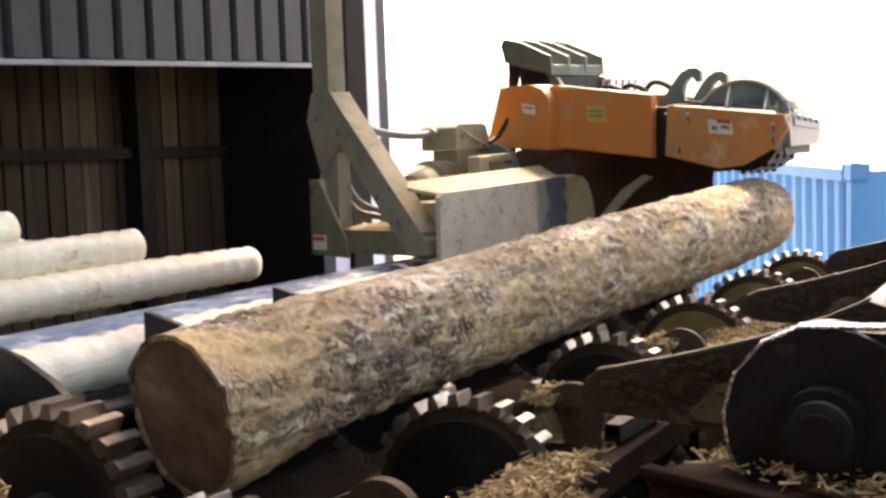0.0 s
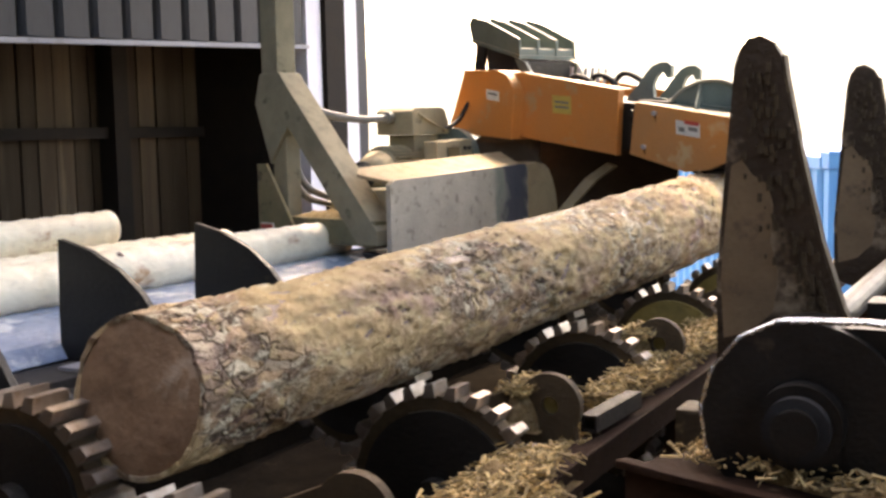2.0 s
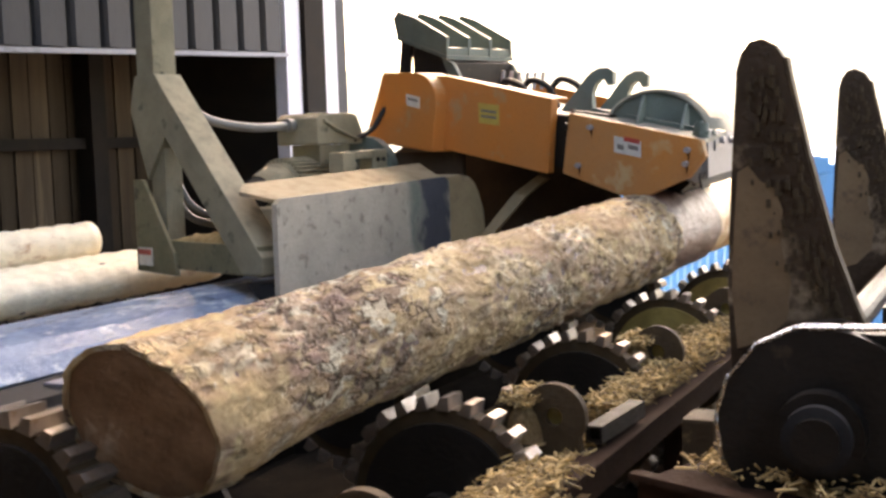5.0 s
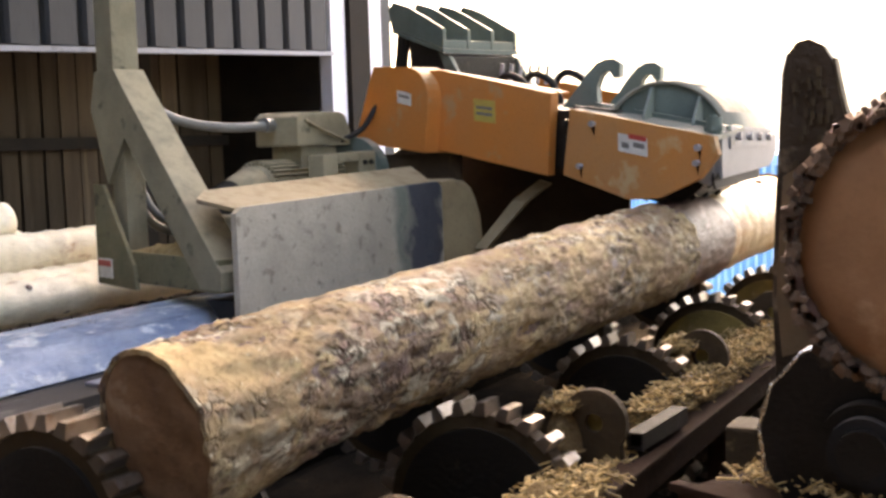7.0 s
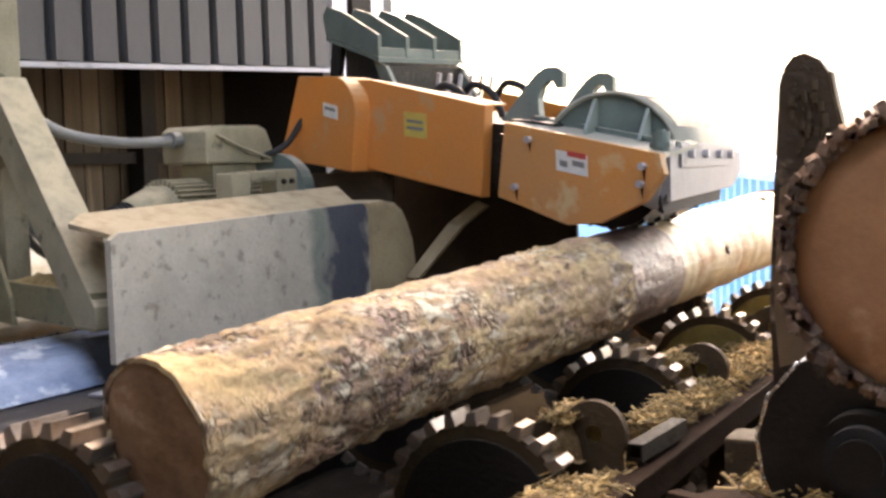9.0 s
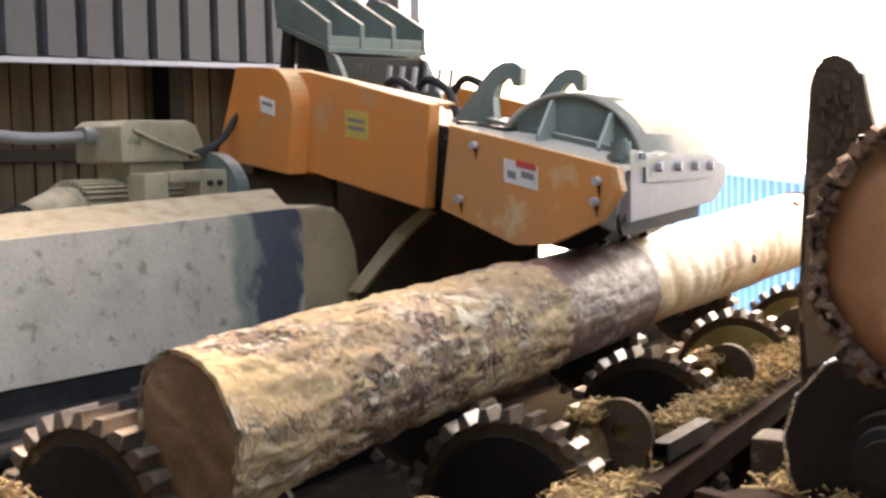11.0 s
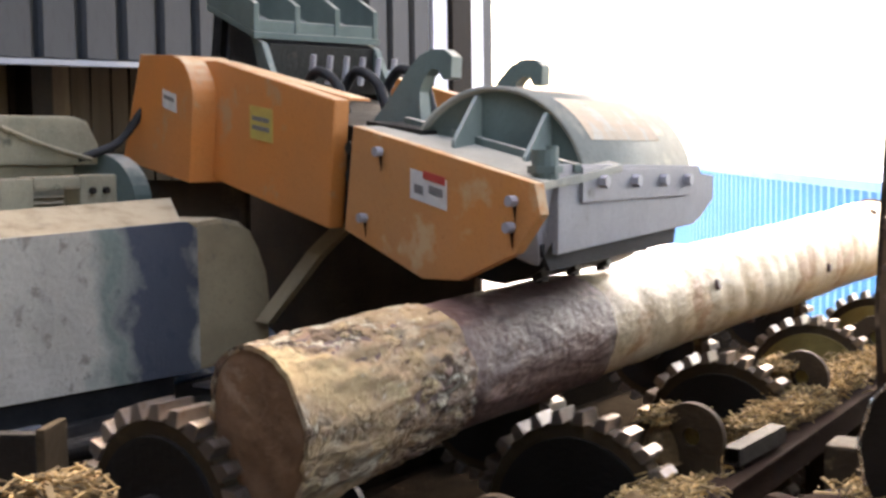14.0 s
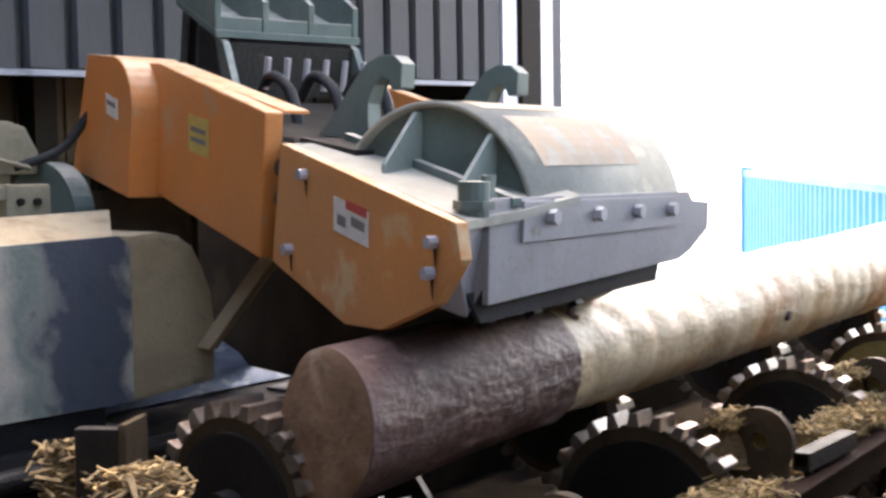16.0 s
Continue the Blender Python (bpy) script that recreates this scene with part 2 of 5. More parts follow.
def bark_material():
    """Flaky plates: tan faces, grey weathering, dark fissures, a little moss."""
    m = bpy.data.materials.new("flaky_bark")
    m.use_nodes = True
    n, l = m.node_tree.nodes, m.node_tree.links
    b = n["Principled BSDF"]
    b.inputs["Specular IOR Level"].default_value = 0.3
    co = n.new("ShaderNodeTexCoord")
    mp = n.new("ShaderNodeMapping")
    mp.inputs["Scale"].default_value = (1, 0.55, 1)
    l.new(co.outputs["Object"], mp.inputs[0])
    def noisy(sc, det=6):
        t = n.new("ShaderNodeTexNoise")
        t.inputs["Scale"].default_value, t.inputs["Detail"].default_value, t.inputs["Roughness"].default_value = sc, det, 0.65
        l.new(mp.outputs[0], t.inputs["Vector"])
        return t.outputs["Fac"]
    def span(src, a, z):
        r = n.new("ShaderNodeMapRange")
        r.inputs[1].default_value, r.inputs[2].default_value = a, z
        l.new(src, r.inputs[0])
        return r.outputs[0]
    def blend(f, a, z):
        x = n.new("ShaderNodeMix")
        x.data_type = "RGBA"
        l.new(f, x.inputs[0])
        for k, v in ((6, a), (7, z)):
            if isinstance(v, tuple):
                x.inputs[k].default_value = (*v, 1)
            else:
                l.new(v, x.inputs[k])
        return x.outputs[2]
    long = n.new("ShaderNodeMapping")
    long.inputs["Scale"].default_value = (1, 0.33, 1)
    l.new(co.outputs["Object"], long.inputs[0])
    def grainy(sc, det=5):
        t = n.new("ShaderNodeTexNoise")
        t.inputs["Scale"].default_value, t.inputs["Detail"].default_value, t.inputs["Roughness"].default_value = sc, det, 0.6
        l.new(long.outputs[0], t.inputs["Vector"])
        return t.outputs["Fac"]
    def times(a, z):
        x = n.new("ShaderNodeMath")
        x.operation = "MULTIPLY"
        l.new(a, x.inputs[0])
        l.new(z, x.inputs[1])
        return x.outputs[0]
    warp = n.new("ShaderNodeTexNoise")
    warp.inputs["Scale"].default_value, warp.inputs["Detail"].default_value = 9.0, 4
    l.new(mp.outputs[0], warp.inputs["Vector"])
    push = n.new("ShaderNodeVectorMath")
    push.operation = "MULTIPLY_ADD"
    push.inputs[1].default_value = (0.16, 0.16, 0.16)
    l.new(warp.outputs["Color"], push.inputs[0])
    l.new(mp.outputs[0], push.inputs[2])
    def cells(sc, feature):
        t = n.new("ShaderNodeTexVoronoi")
        t.feature = feature
        t.inputs["Scale"].default_value = sc
        l.new(push.outputs[0], t.inputs["Vector"])
        return t
    def less(src, k):
        x = n.new("ShaderNodeMath")
        x.operation = "SUBTRACT"
        x.inputs[0].default_value = k
        l.new(src, x.inputs[1])
        return x.outputs[0]
    # ground tones: ochre, brown, a mauve cast in wet stretches
    base = blend(span(noisy(4.2, 4), 0.40, 0.60), (0.48, 0.345, 0.175), (0.33, 0.215, 0.125))
    base = blend(span(noisy(6.6, 4), 0.54, 0.66), base, (0.34, 0.215, 0.165))
    base = blend(span(noisy(15, 6), 0.52, 0.64), base, (0.52, 0.40, 0.21))
    # plates, each of its own tone
    plates = cells(32, "F1")
    sep = n.new("ShaderNodeSeparateColor")
    l.new(plates.outputs["Color"], sep.inputs[0])
    scaly = span(noisy(2.6, 3), 0.44, 0.56)
    base = blend(times(scaly, span(sep.outputs[0], 0.55, 0.75)), base, (0.52, 0.46, 0.33))
    base = blend(times(scaly, span(sep.outputs[1], 0.62, 0.78)), base, (0.23, 0.155, 0.10))
    # fissures round the plates and short torn cracks
    edge = cells(32, "DISTANCE_TO_EDGE")
    rift = times(times(span(less(edge.outputs["Distance"], 0.20), 0.07, 0.19), scaly), span(noisy(13, 4), 0.47, 0.58))
    torn = times(span(grainy(36), 0.57, 0.64), span(noisy(3.7, 3), 0.45, 0.55))
    base = blend(rift, base, (0.105, 0.066, 0.042))
    base = blend(torn, base, (0.10, 0.060, 0.038))
    base = blend(span(noisy(2.1, 6), 0.61, 0.69), base, (0.17, 0.105, 0.088))
    col = blend(span(noisy(58, 3), 0.64, 0.71), base, (0.60, 0.52, 0.38))
    l.new(col, b.inputs["Base Color"])
    wet = n.new("ShaderNodeMapRange")
    wet.inputs[1].default_value, wet.inputs[2].default_value, wet.inputs[3].default_value, wet.inputs[4].default_value = 0.4, 0.65, 0.85, 0.48
    l.new(noisy(5.2, 4), wet.inputs[0])
    l.new(wet.outputs[0], b.inputs["Roughness"])
    hs = n.new("ShaderNodeMath")
    hs.operation = "MULTIPLY_ADD"
    hs.inputs[1].default_value = -0.9
    l.new(rift, hs.inputs[0])
    l.new(noisy(40, 6), hs.inputs[2])
    hz = n.new("ShaderNodeMath")
    hz.operation = "MULTIPLY_ADD"
    hz.inputs[1].default_value = -0.8
    l.new(torn, hz.inputs[0])
    l.new(hs.outputs[0], hz.inputs[2])
    bp = n.new("ShaderNodeBump")
    bp.inputs["Strength"].default_value, bp.inputs["Distance"].default_value = 1.0, 0.022
    l.new(hz.outputs[0], bp.inputs["Height"])
    l.new(bp.outputs[0], b.inputs["Normal"])
    return m


M["bark"] = bark_material()


def worn_patch():
    """A band of old navy paint with a green edge wearing through on the side panel."""
    m = M["panel"]
    n, l = m.node_tree.nodes, m.node_tree.links
    b = n["Principled BSDF"]
    old = b.inputs["Base Color"].links[0].from_socket
    co = n.new("ShaderNodeTexCoord")
    sp = n.new("ShaderNodeSeparateXYZ")
    l.new(co.outputs["Object"], sp.inputs[0])
    nz = n.new("ShaderNodeTexNoise")
    nz.inputs["Scale"].default_value, nz.inputs["Detail"].default_value = 7, 6
    l.new(co.outputs["Object"], nz.inputs["Vector"])
    wob = n.new("ShaderNodeMath")
    wob.operation = "MULTIPLY_ADD"
    wob.inputs[1].default_value = 0.30
    l.new(nz.outputs["Fac"], wob.inputs[0])
    l.new(sp.outputs[1], wob.inputs[2])
    for lo, hi, soft, tone, most in ((-0.10, 0.10, 0.09, (0.10, 0.15, 0.125), 0.75), (0.02, 0.36, 0.07, (0.035, 0.045, 0.068), 0.93)):
        a = n.new("ShaderNodeMapRange")
        a.inputs[1].default_value, a.inputs[2].default_value, a.inputs[4].default_value = lo, lo + soft, most
        l.new(wob.outputs[0], a.inputs[0])
        z = n.new("ShaderNodeMapRange")
        z.inputs[1].default_value, z.inputs[2].default_value, z.inputs[3].default_value, z.inputs[4].default_value = hi - soft, hi, 1, 0
        l.new(wob.outputs[0], z.inputs[0])
        k = n.new("ShaderNodeMath")
        k.operation = "MULTIPLY"
        l.new(a.outputs[0], k.inputs[0])
        l.new(z.outputs[0], k.inputs[1])
        x = n.new("ShaderNodeMix")
        x.data_type = "RGBA"
        l.new(k.outputs[0], x.inputs[0])
        l.new(old, x.inputs[6])
        x.inputs[7].default_value = (*tone, 1)
        old = x.outputs[2]
    l.new(old, b.inputs["Base Color"])


worn_patch()


# ---------- mesh helpers ----------
def put(name, bm, material, parent=None, label="", smooth=False):
    me = bpy.data.meshes.new(name)
    bmesh.ops.recalc_face_normals(bm, faces=bm.faces)
    bm.to_mesh(me)
    bm.free()
    for mt in (material if isinstance(material, (list, tuple)) else [material]):
        me.materials.append(M[mt])
    if smooth:
        me.polygons.foreach_set("use_smooth", [True] * len(me.polygons))
    ob = new(name, me)
    if parent:
        ob.parent = parent
    if label:
        ob["label"] = label
    return ob


def part(name, bm, material, parent, label="", smooth=False):
    return put(name, bm, material, parent, label, smooth)


def thing(name, label, category, group="", kind=""):
    return tagged(new(name), label, category, group, kind)


def box(bm, lo, hi, m=None, bevel=0.0):
    made = bmesh.ops.create_cube(bm, size=1)["verts"]
    lo, hi = Vector(lo), Vector(hi)
    for v in made:
        v.co = Vector(((lo[i] + hi[i]) / 2 + v.co[i] * (hi[i] - lo[i]) for i in range(3)))
        if m is not None:
            v.co = m @ v.co
    if bevel:
        edges = list({e for v in made for e in v.link_edges})
        bmesh.ops.bevel(bm, geom=edges, offset=bevel, segments=2, affect="EDGES", profile=0.7)
    return bm


def boxed(lo, hi, m=None, bevel=0.004):
    return box(bmesh.new(), lo, hi, m, bevel)


def prism(bm, pts, along, bevel=0.0):
    """A polygon of 3D points, pushed along a vector."""
    a = [bm.verts.new(p) for p in pts]
    z = [bm.verts.new(Vector(p) + Vector(along)) for p in pts]
    k = len(pts)
    faces = [bm.faces.new(a), bm.faces.new(z[::-1])]
    for i in range(k):
        faces.append(bm.faces.new((a[i], a[(i + 1) % k], z[(i + 1) % k], z[i])))
    if bevel:
        edges = list({e for f in faces for e in f.edges})
        bmesh.ops.bevel(bm, geom=edges, offset=bevel, segments=2, affect="EDGES", profile=0.7)
    return bm


def cyl(bm, a, b, r, seg=20, r2=None):
    a, b = Vector(a), Vector(b)
    d = b - a
    rot = d.to_track_quat("Z", "Y").to_matrix().to_4x4()
    bmesh.ops.create_cone(bm, cap_ends=True, segments=seg, radius1=r, radius2=r if r2 is None else r2, depth=d.length, matrix=Matrix.Translation((a + b) / 2) @ rot)
    return bm


def tube(bm, pts, r, seg=8):
    """A round pipe through points, smoothed."""
    p = [Vector(q) for q in pts]
    fine = []
    for i in range(len(p) - 1):
        p0, p1, p2, p3 = p[max(i - 1, 0)], p[i], p[i + 1], p[min(i + 2, len(p) - 1)]
        for k in range(6):
            t = k / 6
            fine.append(0.5 * (2 * p1 + (p2 - p0) * t + (2 * p0 - 5 * p1 + 4 * p2 - p3) * t * t + (3 * p1 - p0 - 3 * p2 + p3) * t ** 3))
    fine.append(p[-1])
    rings = []
    for i, c in enumerate(fine):
        d = fine[min(i + 1, len(fine) - 1)] - fine[max(i - 1, 0)]
        q = d.to_track_quat("Z", "Y")
        rings.append([bm.verts.new(c + q @ Vector((r * math.cos(2 * math.pi * k / seg), r * math.sin(2 * math.pi * k / seg), 0))) for k in range(seg)])
    for a, b in zip(rings, rings[1:]):
        for k in range(seg):
            bm.faces.new((a[k], a[(k + 1) % seg], b[(k + 1) % seg], b[k]))
    bm.faces.new(rings[0][::-1])
    bm.faces.new(rings[-1])
    return bm


def chips(name, count, place, material, size=(0.02, 0.05), label="", category="wood chips"):
    """Loose chips, each a thin tilted sliver, one object of stuff."""
    verts, faces = [], []
    for _ in range(count):
        c = Vector(place())
        ln = random.uniform(*size)
        w = random.uniform(0.04, 0.13) * ln
        q = Euler((random.uniform(-0.6, 0.6), random.uniform(-0.6, 0.6), random.uniform(0, 6.28))).to_matrix()
        k = len(verts)
        for dx, dy, dz in ((-ln, -w, 0), (ln, -w * 0.5, 0), (ln, w * 0.6, 0.001), (-ln, w, 0), (-ln, -w, 0.004), (ln, -w * 0.5, 0.003), (ln, w * 0.6, 0.004), (-ln, w, 0.005)):
            verts.append(c + q @ Vector((dx / 2, dy, dz)))
        for f in ((0, 3, 2, 1), (4, 5, 6, 7), (0, 1, 5, 4), (1, 2, 6, 5), (2, 3, 7, 6), (3, 0, 4, 7)):
            faces.append([k + i for i in f])
    me = bpy.data.meshes.new(name)
    me.from_pydata(verts, [], faces)
    me.materials.append(M[material])
    return tagged(new(name, me), label, category, kind="stuff")


def heap(name, cx, cy, z, rx, ry, h, material, label, turn=0.0):
    """A low uneven mound."""
    bm = bmesh.new()
    bmesh.ops.create_grid(bm, x_segments=26, y_segments=26, size=1)
    rot = Matrix.Rotation(turn, 3, "Z")
    for v in bm.verts:
        d = math.hypot(v.co.x, v.co.y)
        base = max(0.0, 1 - d * d)
        p = rot @ Vector((v.co.x * rx, v.co.y * ry, 0))
        nz = noise.fractal(Vector((p.x * 9 + cx, p.y * 9 + cy, z)), 0.8, 2.2, 5)
        v.co = Vector((cx + p.x, cy + p.y, z + h * base ** 0.7 + 0.035 * nz * min(1, base * 3) - (0.03 if base == 0 else 0)))
    ob = put(name, bm, material, smooth=True)
    return tagged(ob, label, "wood chips", kind="stuff")


# ---------- setting ----------
YARD = -1.06
WX = -5.60      # inner face of the shed's long wall


def setting():
    bm = bmesh.new()
    box(bm, (-60, 9.6, YARD - 0.3), (160, 400, YARD))
    box(bm, (-200, -60, YARD - 0.3), (-60, 400, YARD))
    box(bm, (9, -60, YARD - 0.3), (160, 9.6, YARD))
    box(bm, (-60, -60, YARD - 0.3), (9, 9.6, YARD))
    tagged(put("ground", bm, "gravel"), "pale gravel yard outside the shed", "ground", kind="structure")
    bm = bmesh.new()
    box(bm, (-9.0, -5.0, YARD + 0.004), (7.0, 9.4, 0.0), None, 0.02)
    tagged(put("floor", bm, "concrete"), "dirty concrete floor strewn with sawdust", "floor", kind="structure")
    # far hillside
    bm = bmesh.new()
    bmesh.ops.create_grid(bm, x_segments=70, y_segments=16, size=1)
    for v in bm.verts:
        x, y = v.co.x * 260 - 40, 110 + (v.co.y + 1) * 90
        v.co = Vector((x, y, YARD - 0.4 + (y - 110) * 0.17 * (0.75 + 0.5 * noise.noise(Vector((x * 0.012, y * 0.01, 2)))) + 1.6 * noise.noise(Vector((x * 0.1, y * 0.1, 0)))))
    tagged(put("backdrop", bm, "hill", smooth=True), "far hillside with pale scrub", "hillside", kind="structure")
    # long wall: header of ribbed sheet over a wide dark opening
    w = thing("wall_west", "white ribbed metal siding, darkened for shade, over a dark boarded recess", "wall", kind="structure")
    pitch = 0.3085
    y0 = 8.42
    HB = lambda yy: 2.528 - 0.04 * (8.4 - yy)
    # dark backing between the sheets paints the shadow lines of the ribs
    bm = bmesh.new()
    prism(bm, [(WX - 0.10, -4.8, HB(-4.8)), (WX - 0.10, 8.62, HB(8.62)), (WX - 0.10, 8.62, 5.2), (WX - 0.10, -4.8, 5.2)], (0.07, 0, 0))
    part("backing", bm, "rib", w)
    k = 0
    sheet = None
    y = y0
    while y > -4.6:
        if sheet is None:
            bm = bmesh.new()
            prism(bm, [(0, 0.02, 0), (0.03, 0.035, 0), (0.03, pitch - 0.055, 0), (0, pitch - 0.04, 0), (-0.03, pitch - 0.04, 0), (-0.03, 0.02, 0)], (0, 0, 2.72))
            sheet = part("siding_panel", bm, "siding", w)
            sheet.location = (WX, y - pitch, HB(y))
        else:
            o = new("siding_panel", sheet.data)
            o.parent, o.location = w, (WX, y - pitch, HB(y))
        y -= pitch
        k += 1
    bm = bmesh.new()
    prism(bm, [(WX - 0.02, -4.8, HB(-4.8) - 0.035), (WX - 0.02, y0 + 0.02, HB(y0) - 0.035), (WX - 0.02, y0 + 0.02, HB(y0) - 0.002), (WX - 0.02, -4.8, HB(-4.8) - 0.002)], (0.065, 0, 0))
    part("drip_edge", bm, "drip", w, "pale lower drip edge")
    part("jamb_panel", boxed((WX - 0.1, y0 + 0.02, 0.0), (WX + 0.02, 8.66, 5.2)), "trim", w)
    part("corner_post", boxed((WX - 0.12, 8.68, 0.0), (WX + 0.06, 8.99, 5.2)), "timber", w, "black steel corner post")
    part("door_track", boxed((WX - 0.08, 8.995, 0.0), (WX + 0.05, 9.20, 5.2)), "trim", w, "pale lavender door track")
    part("edge_strip", boxed((WX - 0.08, 9.21, 0.0), (WX + 0.03, 9.40, 5.2)), "siding", w)
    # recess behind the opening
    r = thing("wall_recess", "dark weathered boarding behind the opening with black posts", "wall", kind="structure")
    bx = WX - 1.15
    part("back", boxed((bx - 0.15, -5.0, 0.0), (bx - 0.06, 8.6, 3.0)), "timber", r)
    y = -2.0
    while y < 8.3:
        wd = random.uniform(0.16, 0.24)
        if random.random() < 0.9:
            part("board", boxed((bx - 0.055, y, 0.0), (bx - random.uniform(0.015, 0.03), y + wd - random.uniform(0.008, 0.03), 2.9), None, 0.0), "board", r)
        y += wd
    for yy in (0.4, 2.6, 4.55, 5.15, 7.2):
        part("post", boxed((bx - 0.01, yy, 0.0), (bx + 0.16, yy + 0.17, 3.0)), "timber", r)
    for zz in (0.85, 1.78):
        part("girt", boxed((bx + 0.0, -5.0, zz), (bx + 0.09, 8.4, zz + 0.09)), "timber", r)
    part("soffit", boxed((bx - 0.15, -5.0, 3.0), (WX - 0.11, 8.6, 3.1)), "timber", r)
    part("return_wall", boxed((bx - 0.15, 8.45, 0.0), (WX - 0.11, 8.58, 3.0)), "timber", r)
    # roof and the other sides: all unseen, added to shape the light
    bm = bmesh.new()
    # roof opening added so that sky light falls on the log
    hx0, hx1, hy0, hy1 = -4.3, 0.9, -0.4, 4.2
    for lo, hi in (((-7.2, -5.2), (2.4, hy0)), ((-7.2, hy1), (2.4, 8.6)), ((-7.2, hy0), (hx0, hy1)), ((hx1, hy0), (2.4, hy1))):
        box(bm, (*lo, 5.2), (*hi, 5.3))
        x = lo[0] + 0.05
        while x < hi[0] - 0.1:
            box(bm, (x, lo[1], 5.302), (x + 0.06, hi[1], 5.34))
            x += 0.3
    for yy in (-2, 4.4, 7.4):
        box(bm, (-5.5, yy, 4.95), (2.4, yy + 0.12, 5.196))
    tagged(put("ceiling", bm, "roof"), "unseen roof of corrugated sheets on purlins, opening added to light the log", "ceiling", kind="structure")
    # two unseen walls added to hold back light; bay heights steer the rest
    bm = boxed((2.41, -5.2, 0.0), (2.5, 4.4, 2.4), None, 0)
    box(bm, (2.41, -5.2, 4.0), (2.5, 4.4, 5.3))
    box(bm, (2.41, -5.2, 2.401), (2.5, -2.5, 3.999))
    box(bm, (2.41, 4.401, 4.4), (2.5, 8.6, 5.3))
    box(bm, (2.41, 4.401, 0.0), (2.5, 8.6, 2.1))
    tagged(put("wall_east", bm, "board"), "unseen dark boarded side wall, high bays added to shape the light", "wall", kind="structure")
    tagged(put("wall_south", boxed((-7.0, -5.2, 0.0), (2.4, -5.05, 5.19)), "board"), "unseen dark boarded end wall, added to keep light out behind", "wall", kind="structure")


def container():
    c = thing("shipping_container", "bright blue corrugated steel shipping container in the yard", "container")
    a, b = Vector((-9.67, 23.60, 0)), Vector((-1.97, 12.24, 0))
    d = (b - a).normalized()
    out = Vector((-d.y, d.x, 0))
    if out.dot(Vector((0, -1, 0))) < 0:
        out = -out
    L, top, bot = 13.716, 1.80, YARD + 0.15
    m = Matrix((( d.x, out.x, 0, a.x), (d.y, out.y, 0, a.y), (0, 0, 1, 0), (0, 0, 0, 1))) @ Matrix.Rotation(0.027, 4, 'Y')
    part("body", box(bmesh.new(), (0.05, -2.38, bot), (L - 0.05, -0.06, top - 0.02), m), "container", c)
    bm = bmesh.new()
    n = 48
    p = (L - 0.3) / n
    for i in range(n):
        x = 0.15 + i * p
        prism(bm, [m @ Vector(q) for q in ((x, -0.058, bot + 0.16), (x + 0.07, -0.02, bot + 0.16), (x + p - 0.14, -0.02, bot + 0.16), (x + p - 0.07, -0.058, bot + 0.16))], (0, 0, top - 0.12 - bot - 0.16))
    part("corrugation", bm, "container", c)
    for nm, lo, hi in (("top_rail", (0, -0.06, top - 0.12), (L, 0.0, top)), ("bottom_rail", (0, -0.06, bot), (L, 0.0, bot + 0.16)), ("corner_post", (0, -0.15, bot + 0.161), (0.14, 0.004, top - 0.121)), ("corner_post", (L - 0.14, -0.15, bot + 0.161), (L, 0.004, top - 0.121))):
        part(nm, box(bmesh.new(), lo, hi, m, 0.01), "container", c)
    for x in (0, L - 0.18):
        for z in (bot - 0.15, top - 0.1):
            part("corner_casting", box(bmesh.new(), (x - 0.01, -0.17, z), (x + 0.19, 0.012, z + 0.15), m, 0.01), "container", c)


# ---------- the log in the machine ----------
LY0, LY1 = 1.86, 7.20
def log_r(y):
    k = (y - LY0) / 5.99
    return 0.160 + 0.062 * min(1, k * 1.2)
LOGX = -1.715
Z0, Z1 = 1.202, 1.2895


def log_surface(y, a, extra, rough):
    """A point of the log in its own space: the axis is Y, 0 at its foot."""
    n1 = noise.noise(Vector((math.cos(a) * 1.3, y * 0.9, math.sin(a) * 1.3)))
    n2 = noise.fractal(Vector((math.cos(a) * 4, y * 5, math.sin(a) * 4)), 0.8, 2.1, 4)
    flare = 0.050 * math.exp(-((y - 0.06) / 0.34) ** 2) * max(0.0, math.cos(a - 0.15)) ** 2   # root swelling on one side
    r = log_r(y + LY0) * (1 + 0.055 * n1) + flare + extra + rough * n2
    return Vector((r * math.cos(a), y, r * math.sin(a)))


TILT = 0.25   # slant of the sawn end
def end_y(a, r):
    return TILT * r * math.cos(a - ENDPHASE)
ENDPHASE = radians(308)


